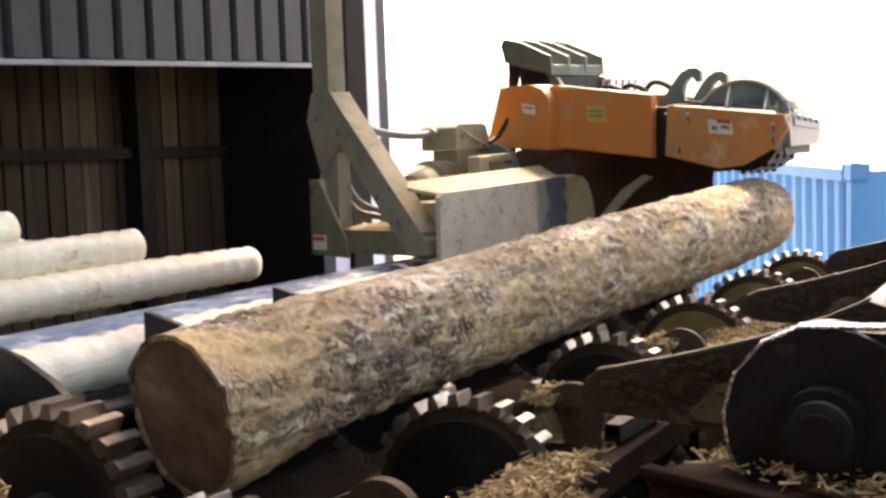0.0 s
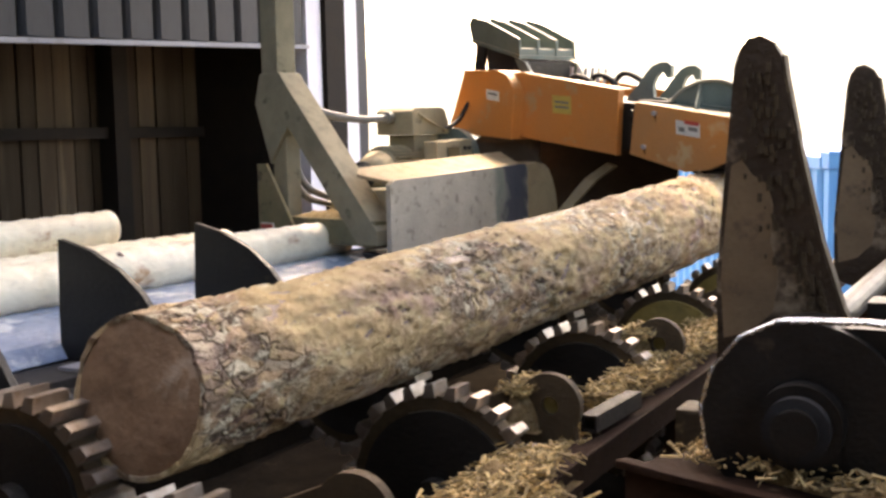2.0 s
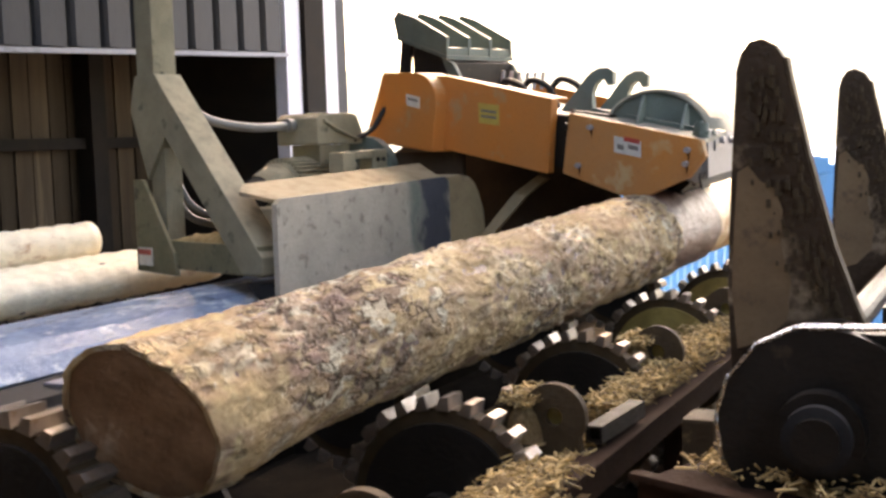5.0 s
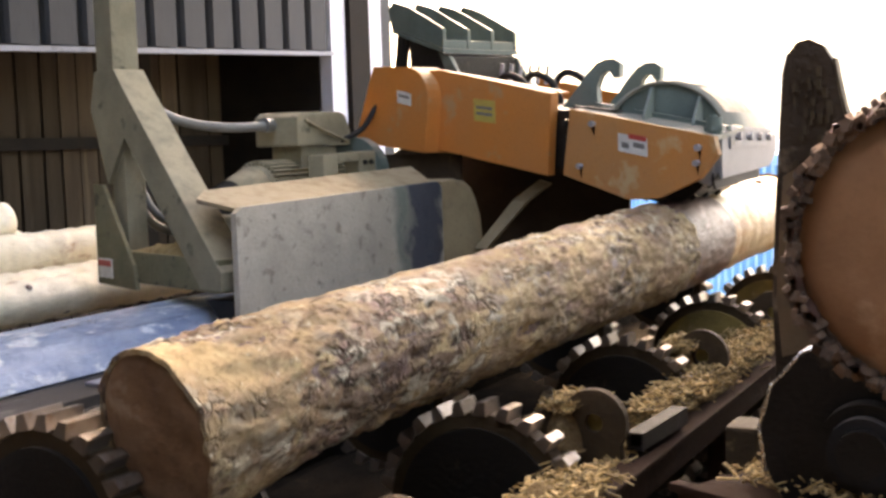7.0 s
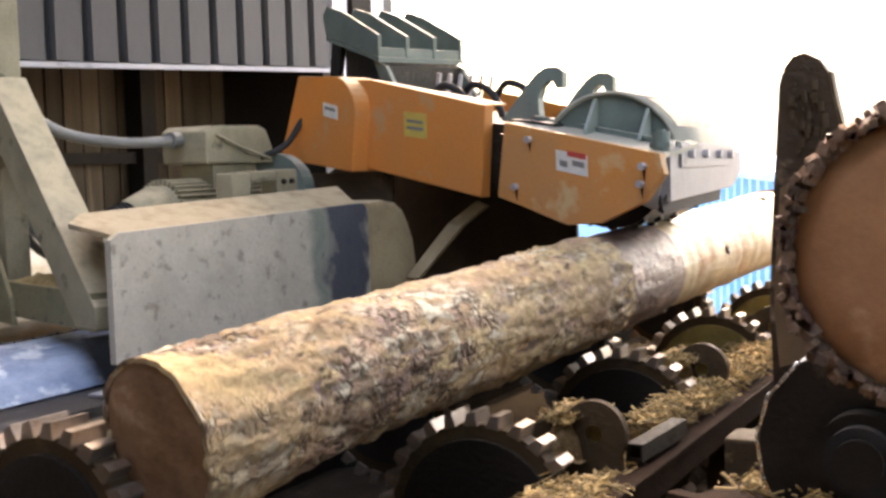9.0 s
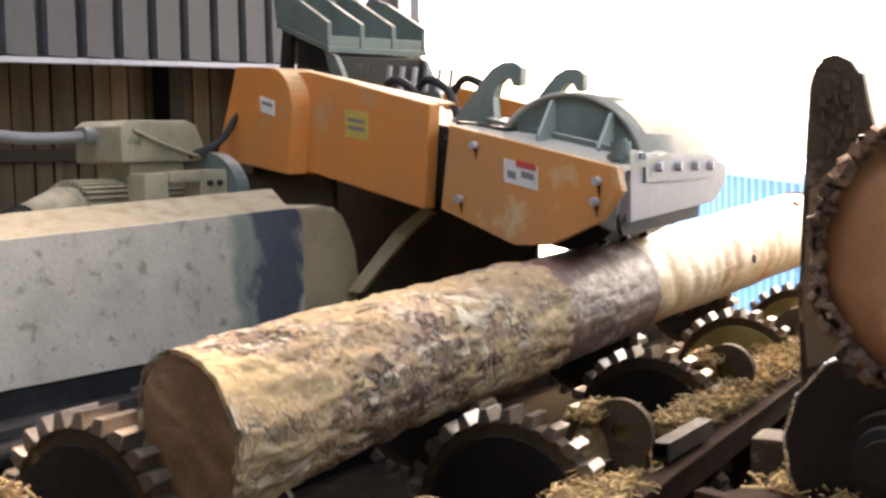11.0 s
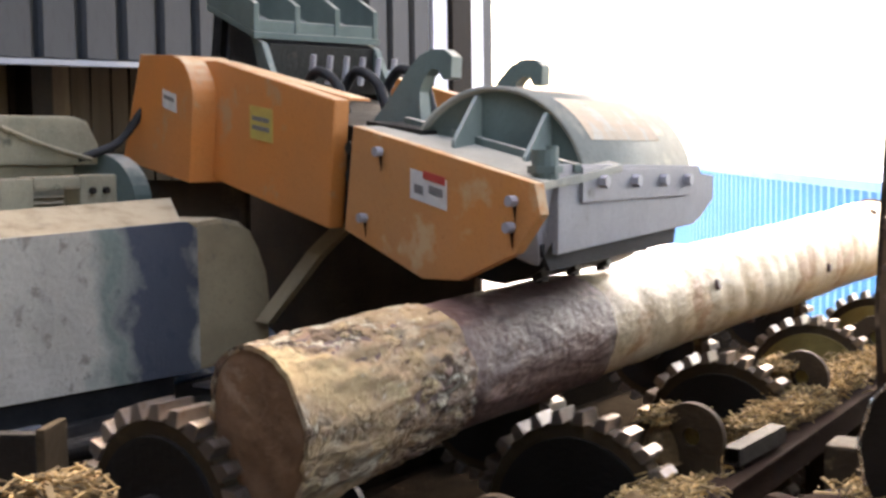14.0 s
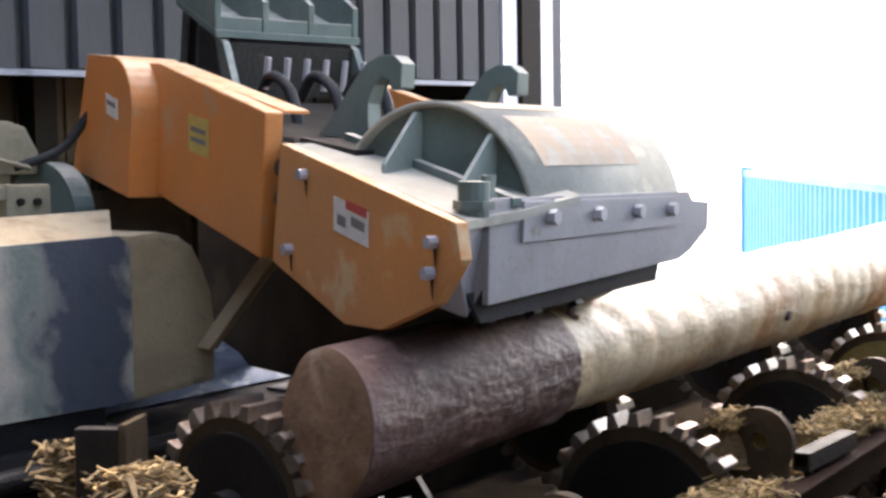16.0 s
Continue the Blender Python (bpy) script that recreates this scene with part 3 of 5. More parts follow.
def log_things():
    core = tagged(new("tree_log"), "long softwood log turning on toothed wheels while it is debarked", "log")
    L = LY1 - LY0
    seg, rings = 56, 240
    bm = bmesh.new()
    rows = []
    for j in range(rings + 1):
        y = L * j / rings
        row = []
        for i in range(seg):
            a = 2 * math.pi * i / seg
            wob = 0.9 * noise.noise(Vector((y * 1.3, 5, 0))) + 0.4 * noise.noise(Vector((math.cos(a), y * 2, math.sin(a))))
            turn = math.pi * (y / 0.19 + a / (2 * math.pi) + 1.0 * wob)
            ridge = (0.007 + 0.006 * noise.noise(Vector((y * 2.1, 9, 0)))) * abs(math.sin(turn)) ** 0.8
            p = log_surface(y, a, -0.020 + ridge, 0.004)
            if j == 0:
                p.y += end_y(a, math.hypot(p.x, p.z))
            elif y < 0.2:
                p.y += end_y(a, math.hypot(p.x, p.z)) * (1 - y / 0.2)
            row.append(bm.verts.new(p))
        rows.append(row)
    for r0, r1 in zip(rows, rows[1:]):
        for i in range(seg):
            bm.faces.new((r0[i], r0[(i + 1) % seg], r1[(i + 1) % seg], r1[i]))
    part("peeled_wood", bm, "peeled", core, "pale debarked wood with ring marks from the cutter", True)
    # sawn ends, with slight relief
    for y, sgn in ((0.0, -1), (L, 1)):
        bm = bmesh.new()
        prev = [bm.verts.new((0, y + sgn * 0.009, 0))]
        for q in (0.25, 0.5, 0.75, 0.93, 1.0):
            cur = []
            for i in range(seg):
                a = 2 * math.pi * i / seg
                p = log_surface(y, a, -0.010 + (0.009 if q == 1.0 else 0.0), 0.004)
                p = Vector((p.x * q, y, p.z * q))
                rr = math.hypot(p.x, p.z)
                if sgn < 0:
                    p.y += end_y(a, rr)
                p.y += sgn * ((0.009 if q < 1 else 0.003) + 0.009 * noise.noise(p * 14) * (q < 1))
                cur.append(bm.verts.new(p))
            for i in range(seg):
                if len(prev) == 1:
                    bm.faces.new((prev[0], cur[i], cur[(i + 1) % seg]))
                else:
                    bm.faces.new((prev[i], prev[(i + 1) % seg], cur[(i + 1) % seg], cur[i]))
            prev = cur
        part("sawn_end", bm, "end", core, "dark brown sawn end", True)
    for yk, ak in ((3.1, 0.4), (2.3, 2.2), (4.4, 4.0), (1.5, 5.2), (3.7, 1.8), (2.75, 5.9), (4.9, 2.9), (0.9, 3.4)):
        p = log_surface(yk, ak, -0.006, 0.004)
        bm = bmesh.new()
        cyl(bm, p * 1.0 - Vector((p.x, 0, p.z)) * 0.1, p + Vector((p.x, 0, p.z)) * 0.02, 0.022, 10, 0.018)
        part("knot", bm, "inner_bark", core, "dark branch knot")
    return core


def log_phase(t):
    """Turns made at t seconds: one in 1.2 s at first, then one a second."""
    marks = (0.3, 1.5, 2.7, 3.9, 5.1, 6.25, 7.25, 8.25, 9.27, 10.28, 11.3, 12.3, 13.3, 14.3, 15.35, 16.4)
    if t <= marks[0]:
        return (t - marks[0]) / 1.2
    for k in range(len(marks) - 1):
        if t <= marks[k + 1]:
            return k + (t - marks[k]) / (marks[k + 1] - marks[k])
    return len(marks) - 1


SLOPE = math.atan2(Z1 - Z0, LY1 - LY0)
def log_pose(t):
    creep = float(np.interp(t, (0, 4, 7, 13.5, 15), (0.115, 0.08, 0.03, 0.015, 0.0)))
    return Matrix.Translation((LOGX, LY0 + creep, Z0 + 0.016 * creep)) @ Matrix.Rotation(SLOPE, 4, "X") @ Matrix.Rotation(-2 * math.pi * log_phase(t), 4, "Y")


HEAD = [(0, 6.935), (0.5, 6.824), (1, 6.742), (1.5, 6.685), (2, 6.636), (2.5, 6.578), (3, 6.453), (3.5, 6.251), (4, 6.041), (6.5, 5.304), (7, 5.137), (7.5, 4.971), (8, 4.778), (8.5, 4.597), (9, 4.418), (11.5, 3.516), (12, 3.324), (12.5, 3.179), (13, 3.002), (13.5, 2.853), (14, 2.711), (14.5, 2.578), (15, 2.431), (15.5, 2.273), (16, 2.110)]
def head_y(t):
    return float(np.interp(t, [h[0] for h in HEAD], [h[1] for h in HEAD]))
def head_time(y):
    """When the head has come to y."""
    return float(np.interp(-y, [-h[1] for h in HEAD], [h[0] for h in HEAD], left=-1, right=99))


def bark_pieces():
    """Bark in curved pieces: they turn with the log until the cutter takes them, then drop under the bed."""
    made = []
    step = 0.2
    arcs = 4
    for layer, (extra, thick, rough, material, lag) in enumerate(((0.010, 0.012, 0.008, "bark", -0.24), (0.000, 0.009, 0.004, "inner_bark", 0.42))):
        y = 0.0
        while y < LY1 - LY0 - 0.01:
            ye = min(y + step, LY1 - LY0)
            t_off = head_time(y + LY0 + step / 2 - lag) if y + LY0 + step / 2 - lag < HEAD[0][1] else -1
            mid_y = y + LY0 + step / 2
            if mid_y > 6.2:
                t_off = max(t_off, 0.9 + (7.2 - mid_y) * 1.5 + (0.0 if layer == 0 else 0.9))
            for k in range(arcs):
                a0 = 2 * math.pi * (k / arcs) + y * 2.1
                a1 = a0 + 2 * math.pi / arcs
                na, ny = 26, 14
                bm = bmesh.new()
                o, s = [], []
                for j in range(ny + 1):
                    yy = y + (ye - y) * j / ny
                    ro, rs = [], []
                    for i in range(na + 1):
                        a = a0 + (a1 - a0) * i / na
                        damp = min(1.0, yy / 0.10)
                        p = log_surface(yy, a, extra, rough * (0.25 + 0.75 * damp))
                        if layer == 0:
                            cell = noise.voronoi(Vector((math.cos(a) * 4.2, yy * 8.0, math.sin(a) * 4.2)))[0]
                            gap = max(0.0, 1 - (cell[1] - cell[0]) * 5)
                            crack = noise.fractal(Vector((math.cos(a) * 6.5, yy * 12, math.sin(a) * 6.5)), 0.7, 2.3, 5)
                            amp = 0.35 + 1.3 * max(0.0, min(1.0, 0.4 + 1.4 * noise.noise(Vector((math.cos(a) * 1.4 + 7, yy * 2.2, math.sin(a) * 1.4)))))
                            f = 1 + amp * (0.034 * max(-1, min(1, crack * 1.5)) - 0.034 * gap) * (0.12 + 0.88 * damp)
                            p.x, p.z = p.x * f, p.z * f
                        q = Vector((p.x, 0, p.z)).normalized()
                        e = end_y(a, math.hypot(p.x, p.z)) * max(0, 1 - yy / 0.2) - (0.009 + 0.012 * noise.noise(Vector((math.cos(a) * 5, 3, math.sin(a) * 5))) if yy == 0 and layer == 0 else 0)
                        p.y += e
                        ro.append(bm.verts.new(p))
                        rs.append(bm.verts.new(p - q * thick))
                    o.append(ro)
                    s.append(rs)
                for j in range(ny):
                    for i in range(na):
                        bm.faces.new((o[j][i], o[j][i + 1], o[j + 1][i + 1], o[j + 1][i]))
                        bm.faces.new((s[j][i + 1], s[j][i], s[j + 1][i], s[j + 1][i + 1]))
                for j in range(ny):
                    bm.faces.new((o[j][0], o[j + 1][0], s[j + 1][0], s[j][0]))
                    bm.faces.new((o[j + 1][na], o[j][na], s[j][na], s[j + 1][na]))
                for i in range(na):
                    bm.faces.new((o[0][i + 1], o[0][i], s[0][i], s[0][i + 1]))
                    bm.faces.new((o[ny][i], o[ny][i + 1], s[ny][i + 1], s[ny][i]))
                rim = set()
                for row in (o[0], o[ny], s[0], s[ny], [r[0] for r in o], [r[na] for r in o]):
                    rim.update(row)
                for e in bm.edges:
                    if e.verts[0] in rim and e.verts[1] in rim:
                        e.smooth = False
                ob = put("bark_piece" if layer == 0 else "inner_bark_piece", bm, material, None, "", True)
                tagged(ob, "rough grey-brown bark piece on the turning log" if layer == 0 else "dark damp inner bark piece on the turning log", "bark", "bark pieces of the log")
                made.append((ob, t_off + random.uniform(-0.05, 0.2), Vector((0, (y + ye) / 2, 0))))
            y = ye
    return made


# ---------- log bed ----------
def toothed_wheel(R, teeth, wide, label, disc):
    w = thing("toothed_wheel", label, "toothed wheel", "toothed wheels of the log bed")
    bm = bmesh.new()
    cyl(bm, (0, -wide / 2 + 0.012, 0), (0, wide / 2 - 0.012, 0), R - 0.035, 48)
    part("rim", bm, "plate", w)
    bm = bmesh.new()
    cyl(bm, (0, -wide / 2 - 0.004, 0), (0, -wide / 2 + 0.010, 0), R - 0.075, 40)
    part("disc", bm, disc, w)
    bm = bmesh.new()
    cyl(bm, (0, -wide / 2 - 0.05, 0), (0, wide / 2 + 0.05, 0), 0.05, 20)
    part("hub", bm, "dark", w)
    mesh = None
    for k in range(teeth):
        m = Matrix.Rotation(2 * math.pi * k / teeth, 4, "Y")
        if mesh is None:
            bm = bmesh.new()
            prism(bm, [(-0.021, -wide / 2, R - 0.04), (0.019, -wide / 2, R - 0.04), (0.015, -wide / 2, R), (-0.010, -wide / 2, R - 0.005)], (0, wide, 0), 0.0025)
            o = part("tooth", bm, "bright", w)
            mesh = o.data
        else:
            o = new("tooth", mesh)
            o.parent = w
        o.matrix_basis = m
    return w


WR_X, WR_Z, WR_R = -1.47, 0.770, 0.31
WL_X, WL_Z, WL_R = -2.005, 0.968, 0.254
WR_Y = [1.80, 2.88, 4.0, 5.12, 6.24, 7.36]
WL_Y = [1.90, 3.3, 4.7, 6.1]


def wheels():
    made = []
    a = toothed_wheel(WR_R, 27, 0.085, "steel wheel with polished cross teeth carrying the log", "dark")
    b = toothed_wheel(WR_R, 27, 0.085, "steel wheel with polished teeth and a grimy yellow disc", "yellow")
    c = toothed_wheel(WL_R, 25, 0.11, "worn steel wheel with wide polished teeth beside the log end", "dark")
    proto = {0: a, 1: a, 2: a, 3: b, 4: b, 5: b}
    used = set()
    for i, y in enumerate(WR_Y):
        p = proto[i]
        m = Matrix.Translation((WR_X, y, WR_Z))
        if p.name in used:
            o = copy_thing(p, m)
        else:
            o = p
            o.matrix_basis = m
            used.add(p.name)
        made.append((o, m, WR_R))
    for i, y in enumerate(WL_Y):
        m = Matrix.Translation((WL_X, y, WL_Z))
        o = c if i == 0 else copy_thing(c, m)
        o.matrix_basis = m
        made.append((o, m, WL_R))
    return made


def ring_plate(bm, c, r, hole, t, n=28):
    """A round plate with a hole, axis Y."""
    rings = []
    for y in (c[1] - t / 2, c[1] + t / 2):
        for rad in (r, hole):
            rings.append([bm.verts.new((c[0] + rad * math.cos(2 * math.pi * k / n), y, c[2] + rad * math.sin(2 * math.pi * k / n))) for k in range(n)])
    fo, fi, bo, bi = rings
    for k in range(n):
        j = (k + 1) % n
        bm.faces.new((fo[k], fo[j], fi[j], fi[k]))
        bm.faces.new((bo[j], bo[k], bi[k], bi[j]))
        bm.faces.new((fo[j], fo[k], bo[k], bo[j]))
        bm.faces.new((fi[k], fi[j], bi[j], bi[k]))


def bed():
    # bearing brackets beside the wheels
    for i, y in enumerate((2.06, 3.14, 4.2, 5.3, 6.4)):
        t = thing("bearing_bracket", "grimy steel bracket plate with a chip-filled hole", "bracket", "bearing brackets of the log bed")
        bx, bz = -1.25, 0.975
        bm = bmesh.new()
        ring_plate(bm, (bx, y, bz), 0.095, 0.026, 0.03)
        part("eye", bm, "plate", t)
        bm = bmesh.new()
        prism(bm, [(bx - 0.055, y - 0.0155, bz + 0.066), (bx - 0.24, y - 0.0155, bz - 0.01), (bx - 0.30, y - 0.0155, bz - 0.2), (bx + 0.10, y - 0.0155, bz - 0.45), (bx + 0.075, y - 0.0155, bz - 0.055), (bx, y - 0.0155, bz - 0.0855)], (0, 0.031, 0))
        part("web", bm, "plate", t)
        bm = bmesh.new()
        cyl(bm, (bx, y + 0.008, bz), (bx, y + 0.07, bz), 0.045, 18)
        part("boss", bm, "yellow", t, "chip-covered yellow boss")
        part("foot", boxed((bx - 0.32, y - 0.03, 0.0), (bx + 0.12, y + 0.05, 0.54)), "rust", t)
    # square tubes
    for i, y in enumerate((3.17, 5.4)):
        bm = bmesh.new()
        x0, z0, w = -1.172, 0.897, 0.05
        m = Matrix.Translation((x0, y, z0)) @ Matrix.Rotation(radians(-3), 4, "Z")
        for lo, hi in (((0, 0, 0), (w, 0.36, 0.007)), ((0, 0, w - 0.007), (w, 0.36, w)), ((0, 0, 0.0071), (0.007, 0.36, w - 0.0071)), ((w - 0.007, 0, 0.0071), (w, 0.36, w - 0.0071))):
            box(bm, lo, hi, m)
        for f in bm.faces:
            f.material_index = 0
        # black core block stands for the shade inside the hollow tube
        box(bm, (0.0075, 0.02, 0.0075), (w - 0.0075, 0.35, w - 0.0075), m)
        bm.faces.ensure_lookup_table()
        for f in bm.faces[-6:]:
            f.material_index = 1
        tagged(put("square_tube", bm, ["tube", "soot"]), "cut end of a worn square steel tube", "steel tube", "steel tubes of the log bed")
    # long channel beside the wheels
    b = thing("bed_rail", "rusty steel rail along the bed, heaped with chips", "rail")
    part("web", boxed((-1.14, 1.2, 0.78), (-1.10, 9.0, 0.865)), "rust", b)
    part("top_flange", boxed((-1.17, 1.2, 0.866), (-1.085, 9.0, 0.88)), "rust", b)
    part("inner_shelf", boxed((-1.34, 2.0, 0.80), (-1.1405, 9.0, 0.82)), "plate", b)
    for y in (1.5, 4.0, 6.5, 8.6):
        part("leg", boxed((-1.18, y, 0.0), (-1.08, y + 0.1, 0.779)), "rust", b)
    # box beam in front, under the chain drive
    c = thing("cross_beam", "dark rusty box beam topped with wood chips", "beam")
    m = Matrix.Translation((-0.80, 2.74, 0.045)) @ Matrix.Rotation(radians(-22), 4, "Z")
    part("beam", box(bmesh.new(), (0, -0.14, 0.74), (1.6, 0.16, 0.93), m, 0.008), "rust", c)
    part("lip", box(bmesh.new(), (-0.01, -0.16, 0.9301), (1.6, -0.12, 0.95), m, 0.004), "rust", c)
    for x in (0.05, 1.4):
        part("leg", box(bmesh.new(), (x, -0.08, -0.045), (x + 0.1, 0.1, 0.739), m), "rust", c)
    t = thing("bearing_block", "small bare steel block standing by the chain drive", "bearing block")
    part("block", boxed((-0.92, 3.26, 0.78), (-0.83, 3.40, 0.965), None, 0.012), "plate", t)
    part("base", boxed((-0.98, 3.22, 0.0), (-0.78, 3.44, 0.779)), "rust", t)
    # cross members and side frames deep in the bed
    for i, y in enumerate((1.35, 2.35, 3.45, 4.55, 5.65, 6.8, 7.9)):
        bm = boxed((-2.75, y, 0.30), (-1.16, y + 0.12, 0.46))
        box(bm, (-2.3, y + 0.02, 0), (-2.2, y + 0.1, 0.299))
        tagged(put("cross_member", bm, "rust"), "dark steel cross member under the log", "beam", "cross members of the bed")
    # pan, litter and side are added black, as shade below the log
    t = thing("bed_pan", "black pan added for the shade under the log", "pan")
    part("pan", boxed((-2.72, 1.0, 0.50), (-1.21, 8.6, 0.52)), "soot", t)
    heap("bark_litter", -1.95, 4.6, 0.50, 0.8, 4.2, 0.06, "soot", "bark litter in the pan, blackened for the shade under the log")
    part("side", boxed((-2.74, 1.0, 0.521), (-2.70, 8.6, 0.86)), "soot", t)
    for y in (1.2, 4.9, 8.3):
        part("leg", boxed((-2.70, y, 0.0), (-2.60, y + 0.1, 0.499)), "dark", t)
    heaps = []
    for (cx, cy, z, rx, ry, h) in ((-1.5, 2.05, 0.72, 0.10, 0.20, 0.13), (-1.17, 2.62, 0.86, 0.10, 0.30, 0.06), (-1.235, 4.35, 0.82, 0.10, 0.62, 0.10), (-1.235, 6.2, 0.82, 0.1, 0.9, 0.1), (-1.23, 3.55, 0.82, 0.075, 0.12, 0.11), (-1.30, 5.2, 0.8, 0.1, 0.2, 0.12), (-1.33, 4.22, 0.92, 0.06, 0.14, 0.10), (-1.34, 3.2, 0.93, 0.07, 0.12, 0.09), (-1.1, 2.4, 0.76, 0.12, 0.3, 0.12), (-1.19, 3.28, 0.80, 0.05, 0.35, 0.07), (-1.21, 4.1, 0.82, 0.09, 0.55, 0.115), (-1.21, 5.1, 0.82, 0.09, 0.7, 0.115)):
        heaps.append(heap("chip_heap", cx, cy, z, rx, ry, h, "mulch", "heap of wood chips and bark on the bed"))
        if z > 0.75:
            chips("loose_chips", int(1500 * rx * ry / 0.03) + 160, lambda: (cx + rx * random.gauss(0, 0.42), cy + ry * random.uniform(-0.85, 0.85), z + h * random.uniform(0.75, 1.12)), "chip", (0.010, 0.055), "fresh pale wood chips on the heap")
    m2 = m
    heap("chip_heap", -0.10, 2.51, 0.97, 0.75, 0.07, 0.03, "mulch", "chips lying along the beam", radians(-22))
    chips("loose_chips", 1400, lambda: m2 @ Vector((random.uniform(0.05, 1.5), random.triangular(-0.10, 0.16, 0.12), 0.95 + random.random() * 0.03)), "chip", (0.010, 0.055), "fresh pale wood chips along the beam")
    chips("floor_chips", 1500, lambda: (random.uniform(-2.6, -0.3), random.uniform(1.0, 8.0), random.uniform(0.0, 0.03)), "chip", (0.03, 0.08), "chips scattered on the floor")


def loader():
    """The chain drive and the arms that stop the next log."""
    d = thing("chain_drive", "greasy black chain drum with a round hub", "chain drive")
    cx, cy, cz, R = -0.448, 2.66, 1.115, 0.222
    bm = bmesh.new()
    cyl(bm, (cx, cy - 0.03, cz), (cx, cy + 0.12, cz), R, 48)
    box(bm, (cx, cy + 0.0, cz - R), (cx + 1.4, cy + 0.12, cz + R - 0.012))
    part("drum", bm, "dark", d)
    for r, dep, mt in ((0.095, 0.055, "dark"), (0.072, 0.085, "rubber"), (0.05, 0.105, "dark")):
        bm = bmesh.new()
        cyl(bm, (cx, cy - 0.03 - dep, cz), (cx, cy - 0.0301, cz), r, 32)
        part("hub", bm, mt, d)
    part("stand", boxed((cx - 0.1, cy, 0.0), (cx + 1.0, cy + 0.1, cz - R - 0.001)), "dark", d)
    # chain links round the drum and off to the side
    link = None
    pts = []
    for k in range(6):
        a = radians(200 - k * 24)
        pts.append(Vector((cx + (R + 0.006) * math.cos(a), 0, cz + (R + 0.006) * math.sin(a))))
    for k in range(1, 11):
        pts.append(Vector((cx + 0.04 + k * 0.092, 0, cz + R + 0.006 - 0.002 * k * k)))
    for k, (p, q) in enumerate(zip(pts, pts[1:])):
        v = q - p
        if link is None:
            bm = bmesh.new()
            for w in (-0.017, 0.017):
                tube(bm, [(-0.05, w * 0.5, 0), (-0.035, w, 0), (0.035, w, 0), (0.05, w * 0.5, 0)], 0.0058, 6)
            cyl(bm, (-0.048, -0.02, 0), (-0.048, 0.02, 0), 0.006, 8)
            link = part("chain_link", bm, "chain", d, "bright worn open chain link", True)
            o = link
        else:
            o = new("chain_link", link.data)
            o.parent = d
        o.matrix_basis = Matrix.Translation(((p.x + q.x) / 2, cy - 0.008, (p.z + q.z) / 2)) @ Matrix.Rotation(-math.atan2(v.z, v.x), 4, "Y") @ Matrix.Scale(v.length / 0.096, 4, (1, 0, 0))
    # arms, built pointing to -x at rest
    arms = []
    shape = [(-0.672, -0.165), (-0.655, -0.133), (-0.625, -0.115), (-0.58, -0.108), (-0.40, -0.07), (-0.20, -0.02), (-0.05, 0.03), (0.05, 0.075), (0.14, 0.05), (0.16, -0.1), (0.10, -0.25), (-0.10, -0.255), (-0.35, -0.24), (-0.60, -0.222), (-0.64, -0.212), (-0.665, -0.192)]
    first = None
    for i, y in enumerate((2.82, 4.5, 6.2)):
        if first is None:
            first = thing("log_stop", "muddy steel log stop lever with a rounded tip", "log stop", "log stops")
            bm = bmesh.new()
            prism(bm, [(x, -0.022, z) for x, z in shape], (0, 0.044, 0), 0.004)
            part("blade", bm, "arm", first)
            bm = bmesh.new()
            for (x0, z0), (x1, z1) in zip(shape[2:7], shape[3:8]):
                if x1 < 0.13:
                    prism(bm, [(x0, -0.024, z0 + 0.001), (x1, -0.024, z1 + 0.001), (x1, -0.024, z1 + 0.007), (x0, -0.024, z0 + 0.007)], (0, 0.048, 0))
            part("wear_edge", bm, "plate", first, "worn edge")
            bm = bmesh.new()
            prism(bm, [(x, -0.0222, z) for x, z in ((-0.37, -0.225), (-0.385, -0.20), (-0.35, -0.175), (-0.33, -0.14), (-0.28, -0.125), (-0.2, -0.13), (-0.12, -0.11), (-0.03, -0.12), (0.02, -0.17), (0.04, -0.235), (-0.1, -0.245), (-0.25, -0.235))], (0, -0.0015, 0))
            part("bare_patch", bm, "arm_bare", first, "scraped tan patch")
            bm = bmesh.new()
            rnd = random.Random(4)
            for _ in range(170):
                x = rnd.uniform(-0.61, 0.05)
                top = -0.125 + 0.17 * max(0, x + 0.58) / 0.6
                z = max(top - 0.012 - abs(rnd.gauss(0, 0.05)), -0.195)
                s = rnd.uniform(0.003, 0.011)
                box(bm, (x - s, -0.027 - s * 0.3, z - s * 0.5), (x + s, -0.0225, z + s * 0.5))
            tagged(part("mud", bm, "plate", first, "caked mud and bark crumbs"), kind="stuff")
            arm = first
        else:
            arm = copy_thing(first, Matrix())
        arms.append((arm, (-0.428, y, 1.30)))
    part("pivot_shaft", cyl(bmesh.new(), (-0.428, 2.785, 1.30), (-0.428, 6.5, 1.30), 0.035, 16), "dark", d)
    # deck plates added to keep low light from the right off the bed
    t = thing("loader_deck", "black steel deck beside the loader, added to block low light", "loader deck")
    part("side_plate", boxed((-0.30, 2.95, 0.0), (-0.25, 8.5, 1.22)), "dark", t)
    part("deck_plate", boxed((-0.249, 2.95, 1.14), (2.3, 8.5, 1.20)), "dark", t)
    part("end_plate", boxed((-0.249, 2.90, 0.0), (2.3, 2.949, 1.20)), "dark", t)
    # cross feed rails under the waiting log
    for i, y in enumerate((2.95, 4.4)):
        t = thing("feed_rail", "dark steel rail on which the next log waits", "rail", "feed rails")
